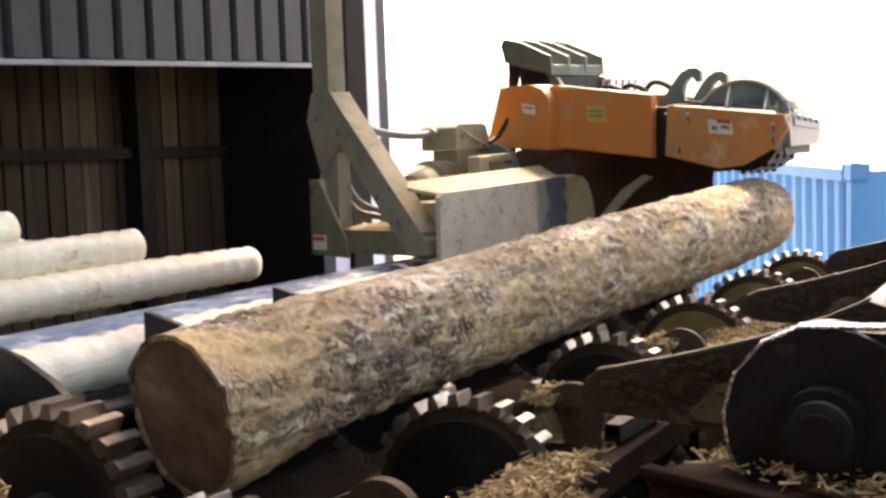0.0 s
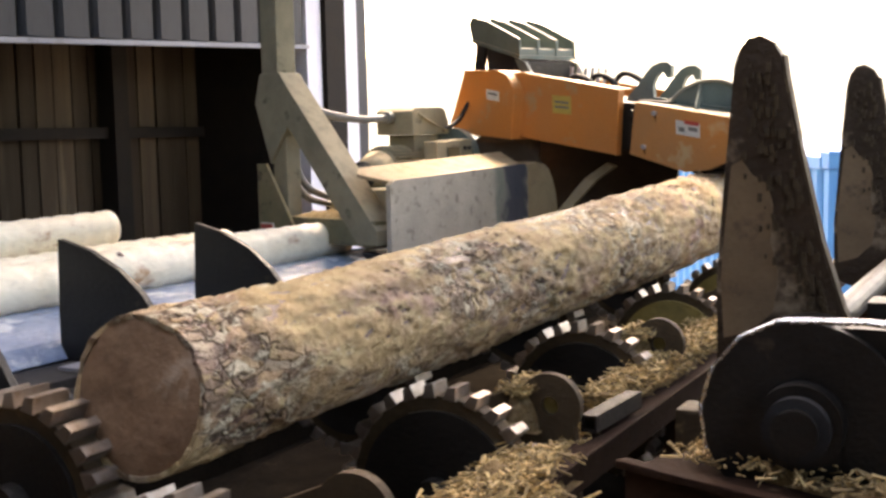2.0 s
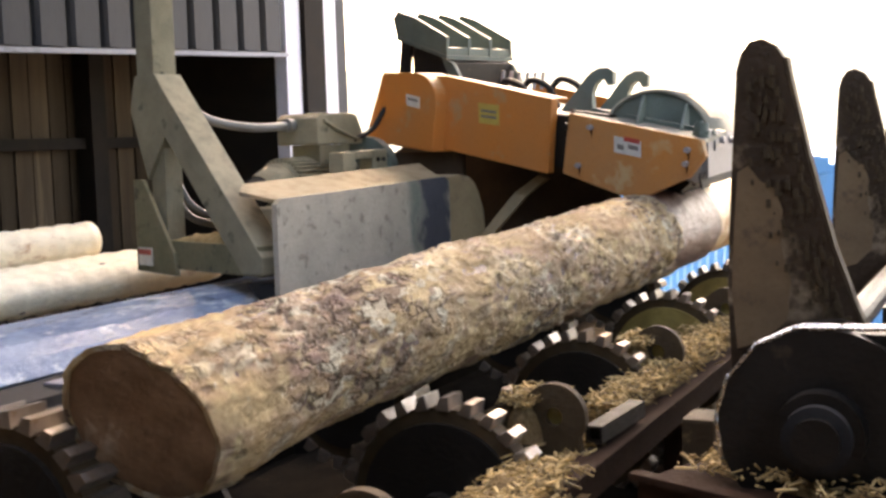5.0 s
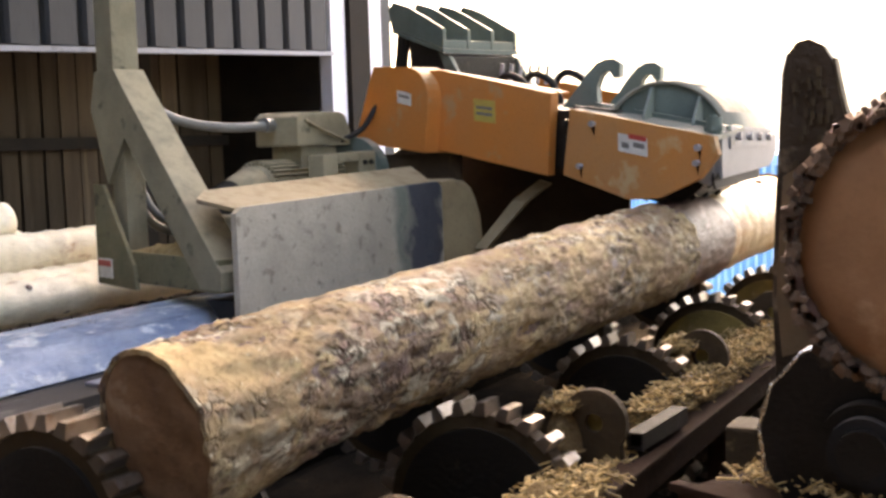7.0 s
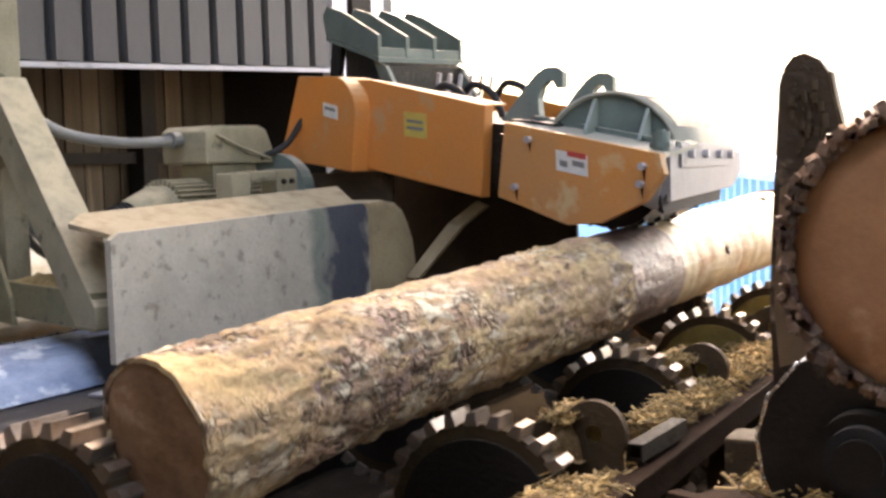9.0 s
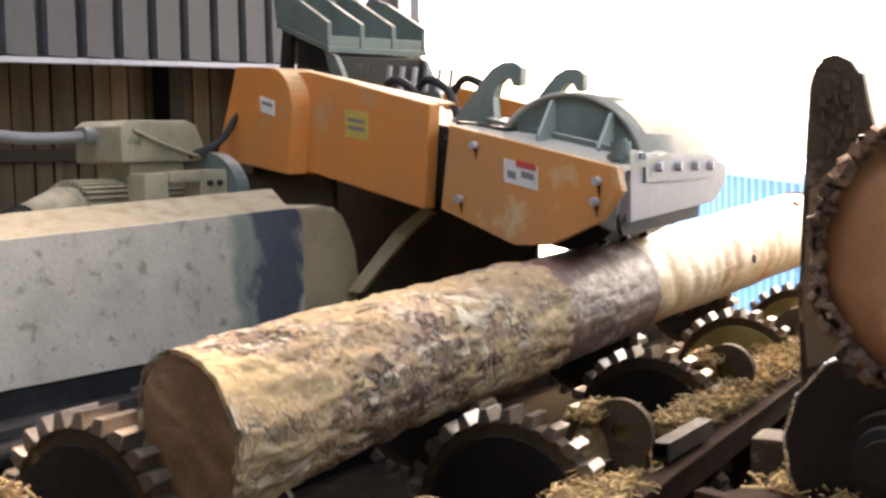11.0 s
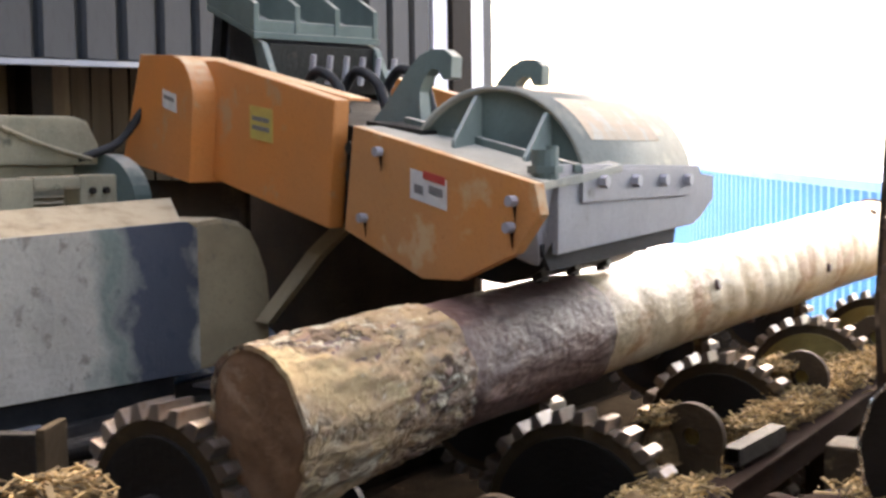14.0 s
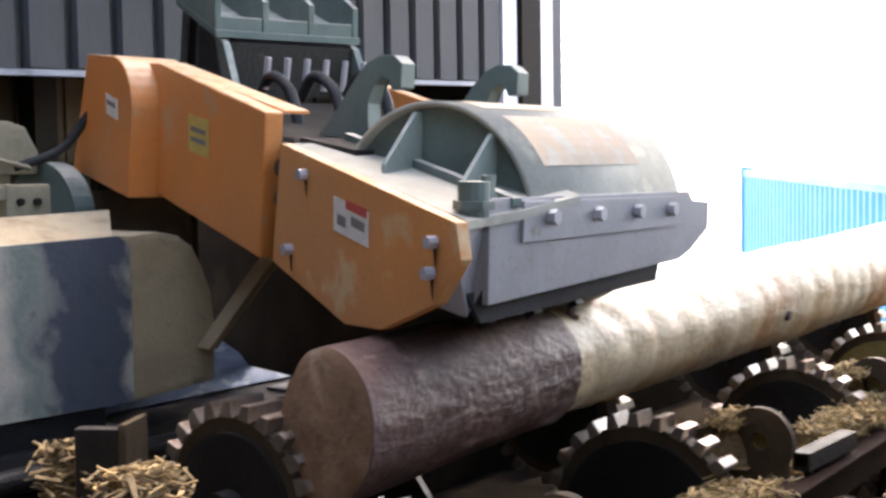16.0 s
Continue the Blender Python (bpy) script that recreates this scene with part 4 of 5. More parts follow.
        part("rail", boxed((-0.36, y, 1.221), (2.3, y + 0.12, 1.342)), "dark", t)
    return arms


def shaggy_log(name, R, L, label, bark, end, seed, seg=64, ragged=0.03):
    t = tagged(new(name), label, "log")
    bm = bmesh.new()
    rows = []
    for j in range(41):
        y = L * (j / 40) ** 1.5
        row = []
        for i in range(seg):
            a = 2 * math.pi * i / seg
            n2 = noise.fractal(Vector((math.cos(a) * 5 + seed, y * 4, math.sin(a) * 5)), 0.7, 2.2, 5)
            r = R * (1 + 0.03 * noise.noise(Vector((math.cos(a), y, math.sin(a) + seed)))) + ragged * 0.6 * n2
            row.append(bm.verts.new((r * math.cos(a), y + (ragged * 0.8 * n2 if j == 0 else 0), r * math.sin(a))))
        rows.append(row)
    for r0, r1 in zip(rows, rows[1:]):
        for i in range(seg):
            bm.faces.new((r0[i], r0[(i + 1) % seg], r1[(i + 1) % seg], r1[i]))
    bm.faces.new(rows[-1])
    part("bark", bm, bark, t, "", True)
    bm = bmesh.new()
    prev = [bm.verts.new((0, 0.004, 0))]
    for q in (0.2, 0.4, 0.6, 0.8, 0.96):
        cur = []
        for i in range(seg):
            a = 2 * math.pi * i / seg
            rr = R * q * (1 + 0.03 * noise.noise(Vector((math.cos(a) * 2, 0, math.sin(a) * 2 + seed))))
            cur.append(bm.verts.new((rr * math.cos(a), 0.004 + 0.006 * noise.noise(Vector((rr * 20, a, seed))) + (0.03 if q > 0.9 else 0), rr * math.sin(a))))
        for i in range(seg):
            if len(prev) == 1:
                bm.faces.new((prev[0], cur[i], cur[(i + 1) % seg]))
            else:
                bm.faces.new((prev[i], prev[(i + 1) % seg], cur[(i + 1) % seg], cur[i]))
        prev = cur
    part("sawn_end", bm, end, t, "reddish brown sawn end", True)
    bm = bmesh.new()
    rnd = random.Random(11)
    for k in range(340):
        a = 2 * math.pi * (k + rnd.uniform(-0.5, 0.5)) / 340
        w, h, d = rnd.uniform(0.004, 0.011), rnd.uniform(0.004, 0.010), rnd.uniform(0.008, 0.024)
        rr = R * (1 + 0.03 * noise.noise(Vector((math.cos(a) * 2, 0, math.sin(a) * 2 + seed)))) + rnd.uniform(-0.006, 0.012)
        m = Matrix.Rotation(-a, 4, "Y") @ Matrix.Translation((rr, rnd.uniform(-0.006, 0.05), 0)) @ Matrix.Rotation(rnd.uniform(-0.6, 0.6), 4, "Z") @ Matrix.Rotation(rnd.uniform(-0.5, 0.5), 4, "Y")
        box(bm, (-h, -d, -w), (h, d, w), m, 0.0)
    part("bark_rim", bm, "rim_bark", t, "flaky brown bark round the sawn end")
    return t


# ---------- kick-out side ----------
def peeled_log(R, L, label, seed):
    t = tagged(new("peeled_log"), label, "log", "peeled logs")
    bm = bmesh.new()
    seg = 28
    rows = []
    n = int(L / 0.05)
    for j in range(n + 1):
        y = L * j / n
        row = []
        for i in range(seg):
            a = 2 * math.pi * i / seg
            r = R * (1 + 0.10 * noise.noise(Vector((math.cos(a) + seed, y * 0.8, math.sin(a))))) + 0.015 * abs(math.cos(math.pi * (y / 0.15 + 0.5 * noise.noise(Vector((y * 1.1, seed, 0)))) + a / 2)) + 0.003 * noise.noise(Vector((math.cos(a) * 4, y * 6, math.sin(a) * 4 + seed)))
            row.append(bm.verts.new((r * math.cos(a), y, r * math.sin(a))))
        rows.append(row)
    for r0, r1 in zip(rows, rows[1:]):
        for i in range(seg):
            bm.faces.new((r0[i], r0[(i + 1) % seg], r1[(i + 1) % seg], r1[i]))
    for row in (rows[0][::-1], rows[-1]):
        bm.faces.new(row)
    part("wood", bm, "birch", t, "", True)
    rnd = random.Random(int(seed * 10))
    for _ in range(4):
        y, a = rnd.uniform(0.5, L - 0.2), rnd.uniform(0, 6.28)
        bm = bmesh.new()
        c = Vector((math.cos(a), 0, math.sin(a)))
        cyl(bm, Vector((0, y, 0)) + c * R * 0.8, Vector((0, y, 0)) + c * (R + 0.012), 0.022, 10, 0.016)
        part("knot", bm, "inner_bark", t, "dark knot")
    return t


def outfeed():
    s = thing("slide_deck", "blue-grey sheet-covered slide running beside the bed", "slide")
    bm = bmesh.new()
    prof = [(-3.20, 0.968), (-3.24, 1.035), (-3.32, 1.075), (-3.45, 1.10), (-3.60, 1.105), (-3.70, 1.085), (-3.70, 0.99), (-3.25, 0.94)]
    prism(bm, [(x, 0.6, z) for x, z in prof], (0, 8.2, 0))
    part("sheet", bm, "blue", s)
    part("edge_beam", boxed((-3.195, 0.6, 0.86), (-2.95, 8.8, 0.960)), "edge", s, "dark worn steel edge beam")
    part("core", boxed((-3.65, 0.65, 0.60), (-3.21, 8.7, 0.93)), "rust", s)
    for y in (0.9, 3.0, 5.1, 7.2, 8.5):
        part("leg", boxed((-3.45, y, 0.0), (-3.33, y + 0.12, 0.599)), "rust", s)
    for y in (0.9, 1.75, 2.2, 3.05, 3.5, 4.4):
        part("bolt_plate", boxed((-3.09, y, 0.961), (-2.99, y + 0.12, 0.974)), "steel", s)
    # kicker fins on a shaft
    fins = []
    first = None
    for y in (2.50, 3.22, 4.0):
        if first is None:
            first = thing("kicker_fin", "black curved steel kicker fin", "kicker fin", "kicker fins")
            bm = bmesh.new()
            arc = [(0.33, -0.14), (0.27, -0.04), (0.19, 0.06), (0.09, 0.14), (-0.04, 0.205), (-0.19, 0.245), (-0.20, 0.0), (-0.20, -0.30), (0.22, -0.30)]
            prism(bm, [(x, -0.012, z) for x, z in arc], (0, 0.024, 0), 0.003)
            part("blade", bm, "dark", first)
            bm = bmesh.new()
            for (x0, z0), (x1, z1) in zip(arc[:5], arc[1:6]):
                prism(bm, [(x0 + 0.001, -0.014, z0 + 0.001), (x1 + 0.001, -0.014, z1 + 0.001), (x1 + 0.006, -0.014, z1 + 0.005), (x0 + 0.006, -0.014, z0 + 0.005)], (0, 0.028, 0))
            part("edge", bm, "dark", first, "black worn edge")
            f = first
        else:
            f = copy_thing(first, Matrix())
        fins.append((f, y))
    sh = thing("kicker_shaft", "dark steel shaft carrying the kicker fins", "shaft")
    part("shaft", cyl(bmesh.new(), (-2.80, 1.0, 0.93), (-2.80, 8.5, 0.93), 0.035, 16), "dark", sh)
    for y in (1.3, 5.0, 8.2):
        part("stand", boxed((-2.86, y, 0.0), (-2.74, y + 0.08, 0.90)), "rust", sh)
    # pile behind, on skids
    for y in (1.4, 3.4):
        t = thing("skid", "dark timber skid under the peeled logs", "skid", "skids")
        part("bar", boxed((-5.35, y, 0.82), (-4.16, y + 0.16, 0.985)), "timber", t)
        for x in (-5.2, -4.4):
            part("leg", boxed((x, y + 0.02, 0), (x + 0.12, y + 0.14, 0.819)), "timber", t)
    lab = "pale freshly peeled log in the pile"
    for x, z, y1, R, L in ((-4.62, 1.085, 6.0, 0.098, 5.2), (-4.86, 1.09, 4.4, 0.10, 3.6), (-5.08, 1.085, 5.0, 0.095, 4.0), (-4.76, 1.262, 5.1, 0.095, 4.3), (-5.0, 1.262, 4.5, 0.09, 3.9), (-4.92, 1.42, 4.35, 0.085, 3.6)):
        t = peeled_log(R, L, lab, R * 100 + x)
        t.matrix_basis = pose(x, y1 - L, z)
    moving = peeled_log(0.088, 5.0, "pale peeled log rolled off by the kicker fins", 3.7)
    return fins, moving


def near_end():
    """Plate and bark mound at the near end of the bed."""
    t = thing("end_plate", "dark upright steel stop plate among bark", "stop plate")
    m = Matrix.Translation((-2.14, 1.60, 0.0)) @ Matrix.Rotation(radians(28), 4, "Z")
    part("plate", box(bmesh.new(), (-0.06, -0.02, 0.55), (0.04, 0.02, 1.19), m, 0.006), "dark", t)
    part("side", box(bmesh.new(), (0.0405, -0.02, 0.55), (0.06, 0.10, 1.20), m, 0.004), "plate", t)
    part("foot", box(bmesh.new(), (-0.12, -0.1, 0.0), (0.15, 0.12, 0.549), m), "rust", t)
    for cx, cy, r, h in ((-1.91, 1.51, 0.10, 0.215), (-2.28, 1.62, 0.075, 0.20)):
        heap("bark_heap", cx, cy, 0.92, r, r * 1.1, h, "mulch", "shaggy mound of bark shreds on the machine bed")
        chips("bark_shreds", 700, lambda: (cx + random.gauss(0, r * 0.42), cy + random.gauss(0, r * 0.42), 0.93 + h * random.uniform(0.45, 1.0)), "shred", (0.025, 0.07), "straw-coloured bark shreds on the mound")
    part_of = thing("bed_block", "rusty steel block under the bark mound", "block")
    part("block", boxed((-2.42, 1.38, 0.0), (-1.80, 1.72, 0.91)), "rust", part_of)


# ---------- the debarker ----------
PIV = Vector((-3.25, 0.45, 1.90))
D = Vector((math.cos(radians(-19)), math.sin(radians(-19)), 0))
N = Vector((D.y, -D.x, 0))
UP = Vector((0, 0, 1))


def debarker():
    c = thing("debarker", "dusty travelling debarker with an orange cutter arm", "debarker")
    # side box along the track
    b0, b1 = Vector((-3.045, -1.27, 0)), Vector((-2.89, 0.18, 0))
    bd = (b1 - b0).normalized()
    bn = Vector((bd.y, -bd.x, 0))
    BL = 1.458
    bm = bmesh.new()
    P = lambda s, o, z: b0 + bd * s - bn * o + UP * z
    prism(bm, [P(0, 0, 1.06), P(BL, 0, 1.06), P(BL, 0, 1.54), P(BL - 0.04, 0, 1.565), P(0.04, 0, 1.525), P(0, 0, 1.50)], -bn * 0.03)
    part("side_panel", bm, "panel", c, "grey side panel with a dark blue worn patch")
    bm = bmesh.new()
    prism(bm, [P(0.02, 0.031, 1.522), P(BL - 0.04, 0.031, 1.563), P(BL + 0.09, 0.25, 1.64), P(0.10, 0.28, 1.59), P(-0.02, 0.20, 1.56)], (0, 0, -0.02), 0.004)
    part("top_panel", bm, "dusty", c, "sawdust-covered sloping top")
    bm = bmesh.new()
    prism(bm, [P(BL + dx, -o, z) for dx, o, z in ((0.0005, 0.0, 1.06), (0.0005, 0.0, 1.565), (0.08, 0.02, 1.575), (0.15, 0.04, 1.56), (0.19, 0.055, 1.525), (0.22, 0.065, 1.46), (0.24, 0.07, 1.38), (0.25, 0.075, 1.26), (0.25, 0.075, 1.10))], bn * -0.30, 0.02)
    part("end_chute", bm, "dusty", c, "curved sawdust-coloured end guard")
    bm = bmesh.new()
    prism(bm, [(-2.81, 0.36, 1.21), (-2.73, 0.34, 1.21), (-2.51, 0.36, 1.45), (-2.36, 0.31, 1.54), (-2.43, 0.34, 1.56), (-2.60, 0.40, 1.46)], (0.004, 0.03, 0), 0.003)
    part("deflector", bm, "dusty", c, "narrow leaning tan deflector")
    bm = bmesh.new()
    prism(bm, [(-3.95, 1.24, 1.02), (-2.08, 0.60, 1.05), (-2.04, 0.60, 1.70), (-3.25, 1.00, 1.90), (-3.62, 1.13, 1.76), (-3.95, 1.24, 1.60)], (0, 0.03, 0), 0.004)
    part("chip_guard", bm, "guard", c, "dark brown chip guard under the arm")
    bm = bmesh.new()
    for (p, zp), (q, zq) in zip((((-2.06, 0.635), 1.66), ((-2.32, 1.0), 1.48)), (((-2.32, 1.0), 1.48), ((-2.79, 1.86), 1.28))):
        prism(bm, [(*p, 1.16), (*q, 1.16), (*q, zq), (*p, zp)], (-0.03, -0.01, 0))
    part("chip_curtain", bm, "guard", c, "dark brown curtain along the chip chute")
    # dark plate added to stop bright background showing below the pulley cover
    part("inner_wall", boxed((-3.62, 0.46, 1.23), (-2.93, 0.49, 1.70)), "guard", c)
    part("inner_body", boxed((-3.75, -0.75, 1.14), (-3.16, 0.15, 1.45), None, 0.01), "tan", c)
    part("under_frame", boxed((-4.10, -0.70, 1.135), (-3.18, 0.44, 1.22), None, 0.01), "tan", c)
    bm = bmesh.new()
    prism(bm, [(-3.09, -1.22, 1.14), (-3.08, -1.22, 0.92), (-3.26, -1.22, 1.135)], (0.12, 1.35, 0))
    part("rubber_skirt", bm, "rubber", c, "black hanging rubber skirt")
    # end frame: mast, knee plates, brace and sill
    my = -0.95
    FM = Matrix.Translation((-4.135, -0.945, 0.03)) @ Matrix.Rotation(radians(-19), 4, 'Z') @ Matrix.Diagonal((1.25, 1.0, 1.0, 1.0)) @ Matrix.Translation((4.12, 0.98, 0))
    def stand(nm, bmx, mt, lab='', smooth=False):
        bmx.transform(FM)
        return part(nm, bmx, mt, c, lab, smooth)
    bm = bmesh.new()
    box(bm, (-4.08, my, 2.05), (-3.955, my + 0.13, 4.4), None, 0.006)
    stand("mast", bm, "tan", "tall tan square mast")
    bm = bmesh.new()
    prism(bm, [(-4.13, my - 0.012, 1.93), (-4.085, my - 0.012, 2.10), (-3.935, my - 0.012, 2.10), (-3.88, my - 0.012, 2.02), (-3.28, my - 0.012, 1.23), (-3.28, my - 0.012, 1.15), (-3.41, my - 0.012, 1.15), (-3.88, my - 0.012, 1.80), (-3.93, my - 0.012, 1.72), (-4.02, my - 0.012, 1.58)], (0, 0.15, 0), 0.005)
    stand("brace", bm, "tan", "sloping welded brace")
    bm = bmesh.new()
    prism(bm, [(-4.11, my - 0.03, 1.12), (-4.11, my - 0.03, 1.58), (-4.04, my - 0.03, 1.58), (-3.84, my - 0.03, 1.22), (-3.82, my - 0.03, 1.11)], (0, 0.02, 0), 0.003)
    stand("knee_plate", bm, "moss")
    stand("post", boxed((-4.02, my + 0.01, 1.22), (-3.92, my + 0.11, 1.80)), "tan")
    stand("sill", boxed((-4.08, my - 0.008, 1.14), (-3.30, my + 0.14, 1.28), None, 0.006), "moss")
    bm = bmesh.new()
    bmesh.ops.create_grid(bm, x_segments=18, y_segments=6, size=1)
    for v in bm.verts:
        e = max(0.0, 1 - v.co.x ** 2) * max(0.0, 1 - v.co.y ** 2)
        q = Vector((-3.66 + v.co.x * 0.24, my + 0.066 + v.co.y * 0.066, 0))
        v.co = Vector((q.x, q.y, 1.281 + e * (0.035 + 0.03 * noise.noise(q * 30))))
    tagged(stand("sawdust", bm, "chip", "pale sawdust lying on the sill", True), kind="stuff")
    stand("warning_label", boxed((-4.09, my - 0.036, 1.15), (-3.99, my - 0.0305, 1.24), None, 0), "label", "worn red and white label")
    stand("label_band", boxed((-4.085, my - 0.040, 1.205), (-3.995, my - 0.0365, 1.232), None, 0), "red")
    # gear motor and terminal box
    MM = Matrix.Translation((0.17, -0.21, -0.016))
    def motor_part(nm, bmx, mt, lab="", smooth=False):
        bmx.transform(MM)
        return part(nm, bmx, mt, c, lab, smooth)
    bm = bmesh.new()
    prism(bm, [(-3.92, y, z) for y, z in ((0.02, 1.775), (0.50, 1.775), (0.505, 1.85), (0.455, 1.935), (0.40, 1.95), (0.06, 1.945), (0.015, 1.92))], (0.26, 0, 0), 0.014)
    motor_part("terminal_box", bm, "tan", "rounded terminal box")
    motor_part("box_neck", boxed((-3.88, 0.1, 1.66), (-3.70, 0.42, 1.774)), "tan")
    bm = bmesh.new()
    tube(bm, [(-3.655, 0.08, 1.905), (-3.645, 0.25, 1.845), (-3.65, 0.46, 1.795)], 0.009, 6)
    motor_part("strap", bm, "tan")
    bm = bmesh.new()
    cyl(bm, (-3.80, -0.18, 1.56), (-3.80, 0.55, 1.58), 0.125, 28)
    cyl(bm, (-3.80, -0.36, 1.54), (-3.80, -0.18, 1.56), 0.085, 28, 0.125)
    motor = motor_part("motor", bm, "tan", "", True)
    for k in range(14):
        a = radians(20 + k * 10.8)
        part("cooling_fin", box(bmesh.new(), (-0.004, -0.15, 0.12), (0.004, 0.5, 0.142), MM @ Matrix.Translation((-3.80, 0, 1.57)) @ Matrix.Rotation(a - math.pi / 2, 4, "Y")), "tan", motor)
    for k in range(5):
        bm = bmesh.new()
        cyl(bm, (-3.80, -0.375 - 0.02 * k, 1.54), (-3.80, -0.362 - 0.02 * k, 1.54), 0.085 - 0.006 * k, 24)
        motor_part("fan_grille", bm, "rubber")
    for lo, hi in (((-3.36, -0.30, 1.585), (-3.27, -0.17, 1.715)), ((-3.36, 0.02, 1.585), (-3.27, 0.18, 1.725)), ((-3.36, -0.1699, 1.675), (-3.27, 0.0199, 1.72))):
        part("bearing_housing", boxed(lo, hi, None, 0.01), "tan", c)
    for y in (0.065, 0.125):
        part("bolt", cyl(bmesh.new(), (-3.2699, y, 1.67), (-3.255, y, 1.67), 0.012, 10), "dark", c)
    bm = bmesh.new()
    cyl(bm, (-3.50, 0.30, 1.61), (-3.50, 0.38, 1.61), 0.19, 32)
    part("belt_guard", bm, "green", c, "dark belt guard rim")
    # conduits
    for pts, r in (([(-3.87, -0.96, 2.05), (-3.80, -0.76, 1.91), (-3.70, -0.50, 1.86), (-3.65, -0.19, 1.869)], 0.024), ([(-3.92, -0.94, 1.80), (-3.86, -0.86, 1.50), (-3.72, -0.75, 1.40), (-3.45, -0.7, 1.38)], 0.02), ([(-3.94, -0.92, 1.77), (-3.90, -0.84, 1.45), (-3.76, -0.70, 1.36), (-3.45, -0.6, 1.34)], 0.02)):
        part("conduit", tube(bmesh.new(), pts, r, 10), "hose", c, "grey flexible conduit", True)
    part("cable", tube(bmesh.new(), [(-3.50, 0.20, 1.78), (-3.46, 0.36, 1.84), (-3.42, 0.44, 1.95), (-3.34, 0.46, 2.03), (-3.20, 0.44, 2.05)], 0.016, 8), "rubber", c, "black cable loop", True)
    part("gland", cyl(bmesh.new(), (-3.65, -0.25, 1.869), (-3.65, -0.191, 1.869), 0.036, 12), "hose", c)

    # ---- swinging arm, built about its pivot ----
    def A(s, o, z):
        """Along the arm from the hinge gap, behind its near face, height."""
        return Vector((-2.17, 0.10, 0)) + D * s - N * o + UP * z - PIV
    bm = bmesh.new()
    prism(bm, [A(-1.05, 0.06, 1.72), A(-0.05, 0.06, 1.60), A(0.34, 0.06, 1.54), A(0.34, 0.06, 1.78), A(-0.05, 0.06, 1.88), A(-1.05, 0.06, 2.02)], -N * 0.70)
    arm = part("arm", bm, "dark", c, "dark steel cutter arm")
    arm.location = PIV
    def sub(nm, bmx, mt, label="", smooth=False):
        return part(nm, bmx, mt, arm, label, smooth)
    # near covers
    bm = bmesh.new()
    prism(bm, [A(-0.98, 0, 1.73), A(-0.14, 0, 1.575), A(-0.10, 0, 1.965), A(-0.86, 0, 2.125), A(-0.98, 0, 2.13)], -N * 0.055, 0.008)
    sub("belt_cover", bm, "orange", "orange painted belt cover")
    bm = bmesh.new()
    arc = [A(-0.90, -0.09, 1.70)] + [A(-1.03 + 0.17 * math.cos(radians(a)), -0.09, 1.98 + 0.17 * math.sin(radians(a))) for a in range(-10, 96, 12)] + [A(-1.29, -0.09, 2.17), A(-1.47, -0.09, 1.775)]
    prism(bm, arc, -N * 0.20, 0.008)
    sub("pulley_cover", bm, "orange", "rounded orange pulley cover")
    bm = bmesh.new()
    prism(bm, [A(-0.97, 0.056, 2.128), A(-0.10, 0.056, 1.962), A(-0.10, 0.13, 1.962), A(-0.97, 0.13, 2.128)], (0, 0, 0.008))
    sub("cover_top", bm, "orange", "faded orange top strip")
    bm = bmesh.new()
    prism(bm, [A(0.03, -0.02, 1.885), A(0.81, -0.02, 1.735), A(0.83, -0.02, 1.66), A(0.74, -0.02, 1.56), A(0.52, -0.02, 1.475), A(0.36, -0.02, 1.467), A(-0.02, -0.02, 1.58)], -N * 0.03, 0.004)
    sub("end_cover", bm, "orange_dusty", "orange end cover with bolts and a label")
    for s, z in ((0.17, 1.81), (0.09, 1.62), (0.74, 1.69), (0.73, 1.625)):
        sub("bolt", cyl(bmesh.new(), A(s, -0.021, z), A(s, -0.045, z), 0.014, 8), "steel")
        bm = bmesh.new()
        prism(bm, [A(s - 0.008, -0.0212, z - 0.012), A(s + 0.006, -0.0212, z - 0.012), A(s + 0.002, -0.0212, z - 0.055)], N * 0.001)
        sub("rust_streak", bm, "rust")
    def sticker(s0, s1, z0, z1, o, slope, mt):
        bm = bmesh.new()
        prism(bm, [A(s0, o, z0), A(s1, o, z0 + slope), A(s1, o, z1 + slope), A(s0, o, z1)], N * 0.0015)
        return bm
    sub("warning_label", sticker(0.31, 0.47, 1.685, 1.765, -0.0205, -0.03, "label"), "label", "worn white warning label")
    sub("label_band", sticker(0.37, 0.465, 1.738, 1.760, -0.0225, -0.018, "red"), "red")
    sub("label_print", sticker(0.33, 0.37, 1.70, 1.725, -0.0225, -0.008, "ink"), "ink")
    sub("label_print", sticker(0.395, 0.455, 1.70, 1.722, -0.0225, -0.012, "ink"), "ink")
    sub("warning_label", sticker(-0.62, -0.47, 1.855, 1.965, -0.0005, -0.02, "lime"), "lime", "yellow-green label")
    sub("label_print", sticker(-0.60, -0.49, 1.915, 1.930, -0.0025, -0.015, "ink"), "ink")
    sub("label_print", sticker(-0.60, -0.49, 1.885, 1.900, -0.0025, -0.015, "ink"), "ink")
    sub("warning_label", sticker(-1.10, -0.99, 1.97, 2.035, -0.0905, -0.025, "label"), "label", "small white label")
    sub("label_print", sticker(-1.085, -1.005, 2.0, 2.015, -0.0925, -0.018, "ink"), "ink")
    # ledge, end block, flap
    bm = bmesh.new()
    prism(bm, [A(0.02, 0.0101, 1.885), A(0.81, 0.0101, 1.737), A(0.76, 0.18, 1.75), A(0.66, 0.44, 1.775), A(0.10, 0.44, 1.895)], (0, 0, -0.02), 0.003)
    sub("ledge", bm, "hood", "dusty grey ledge")
    bm = bmesh.new()
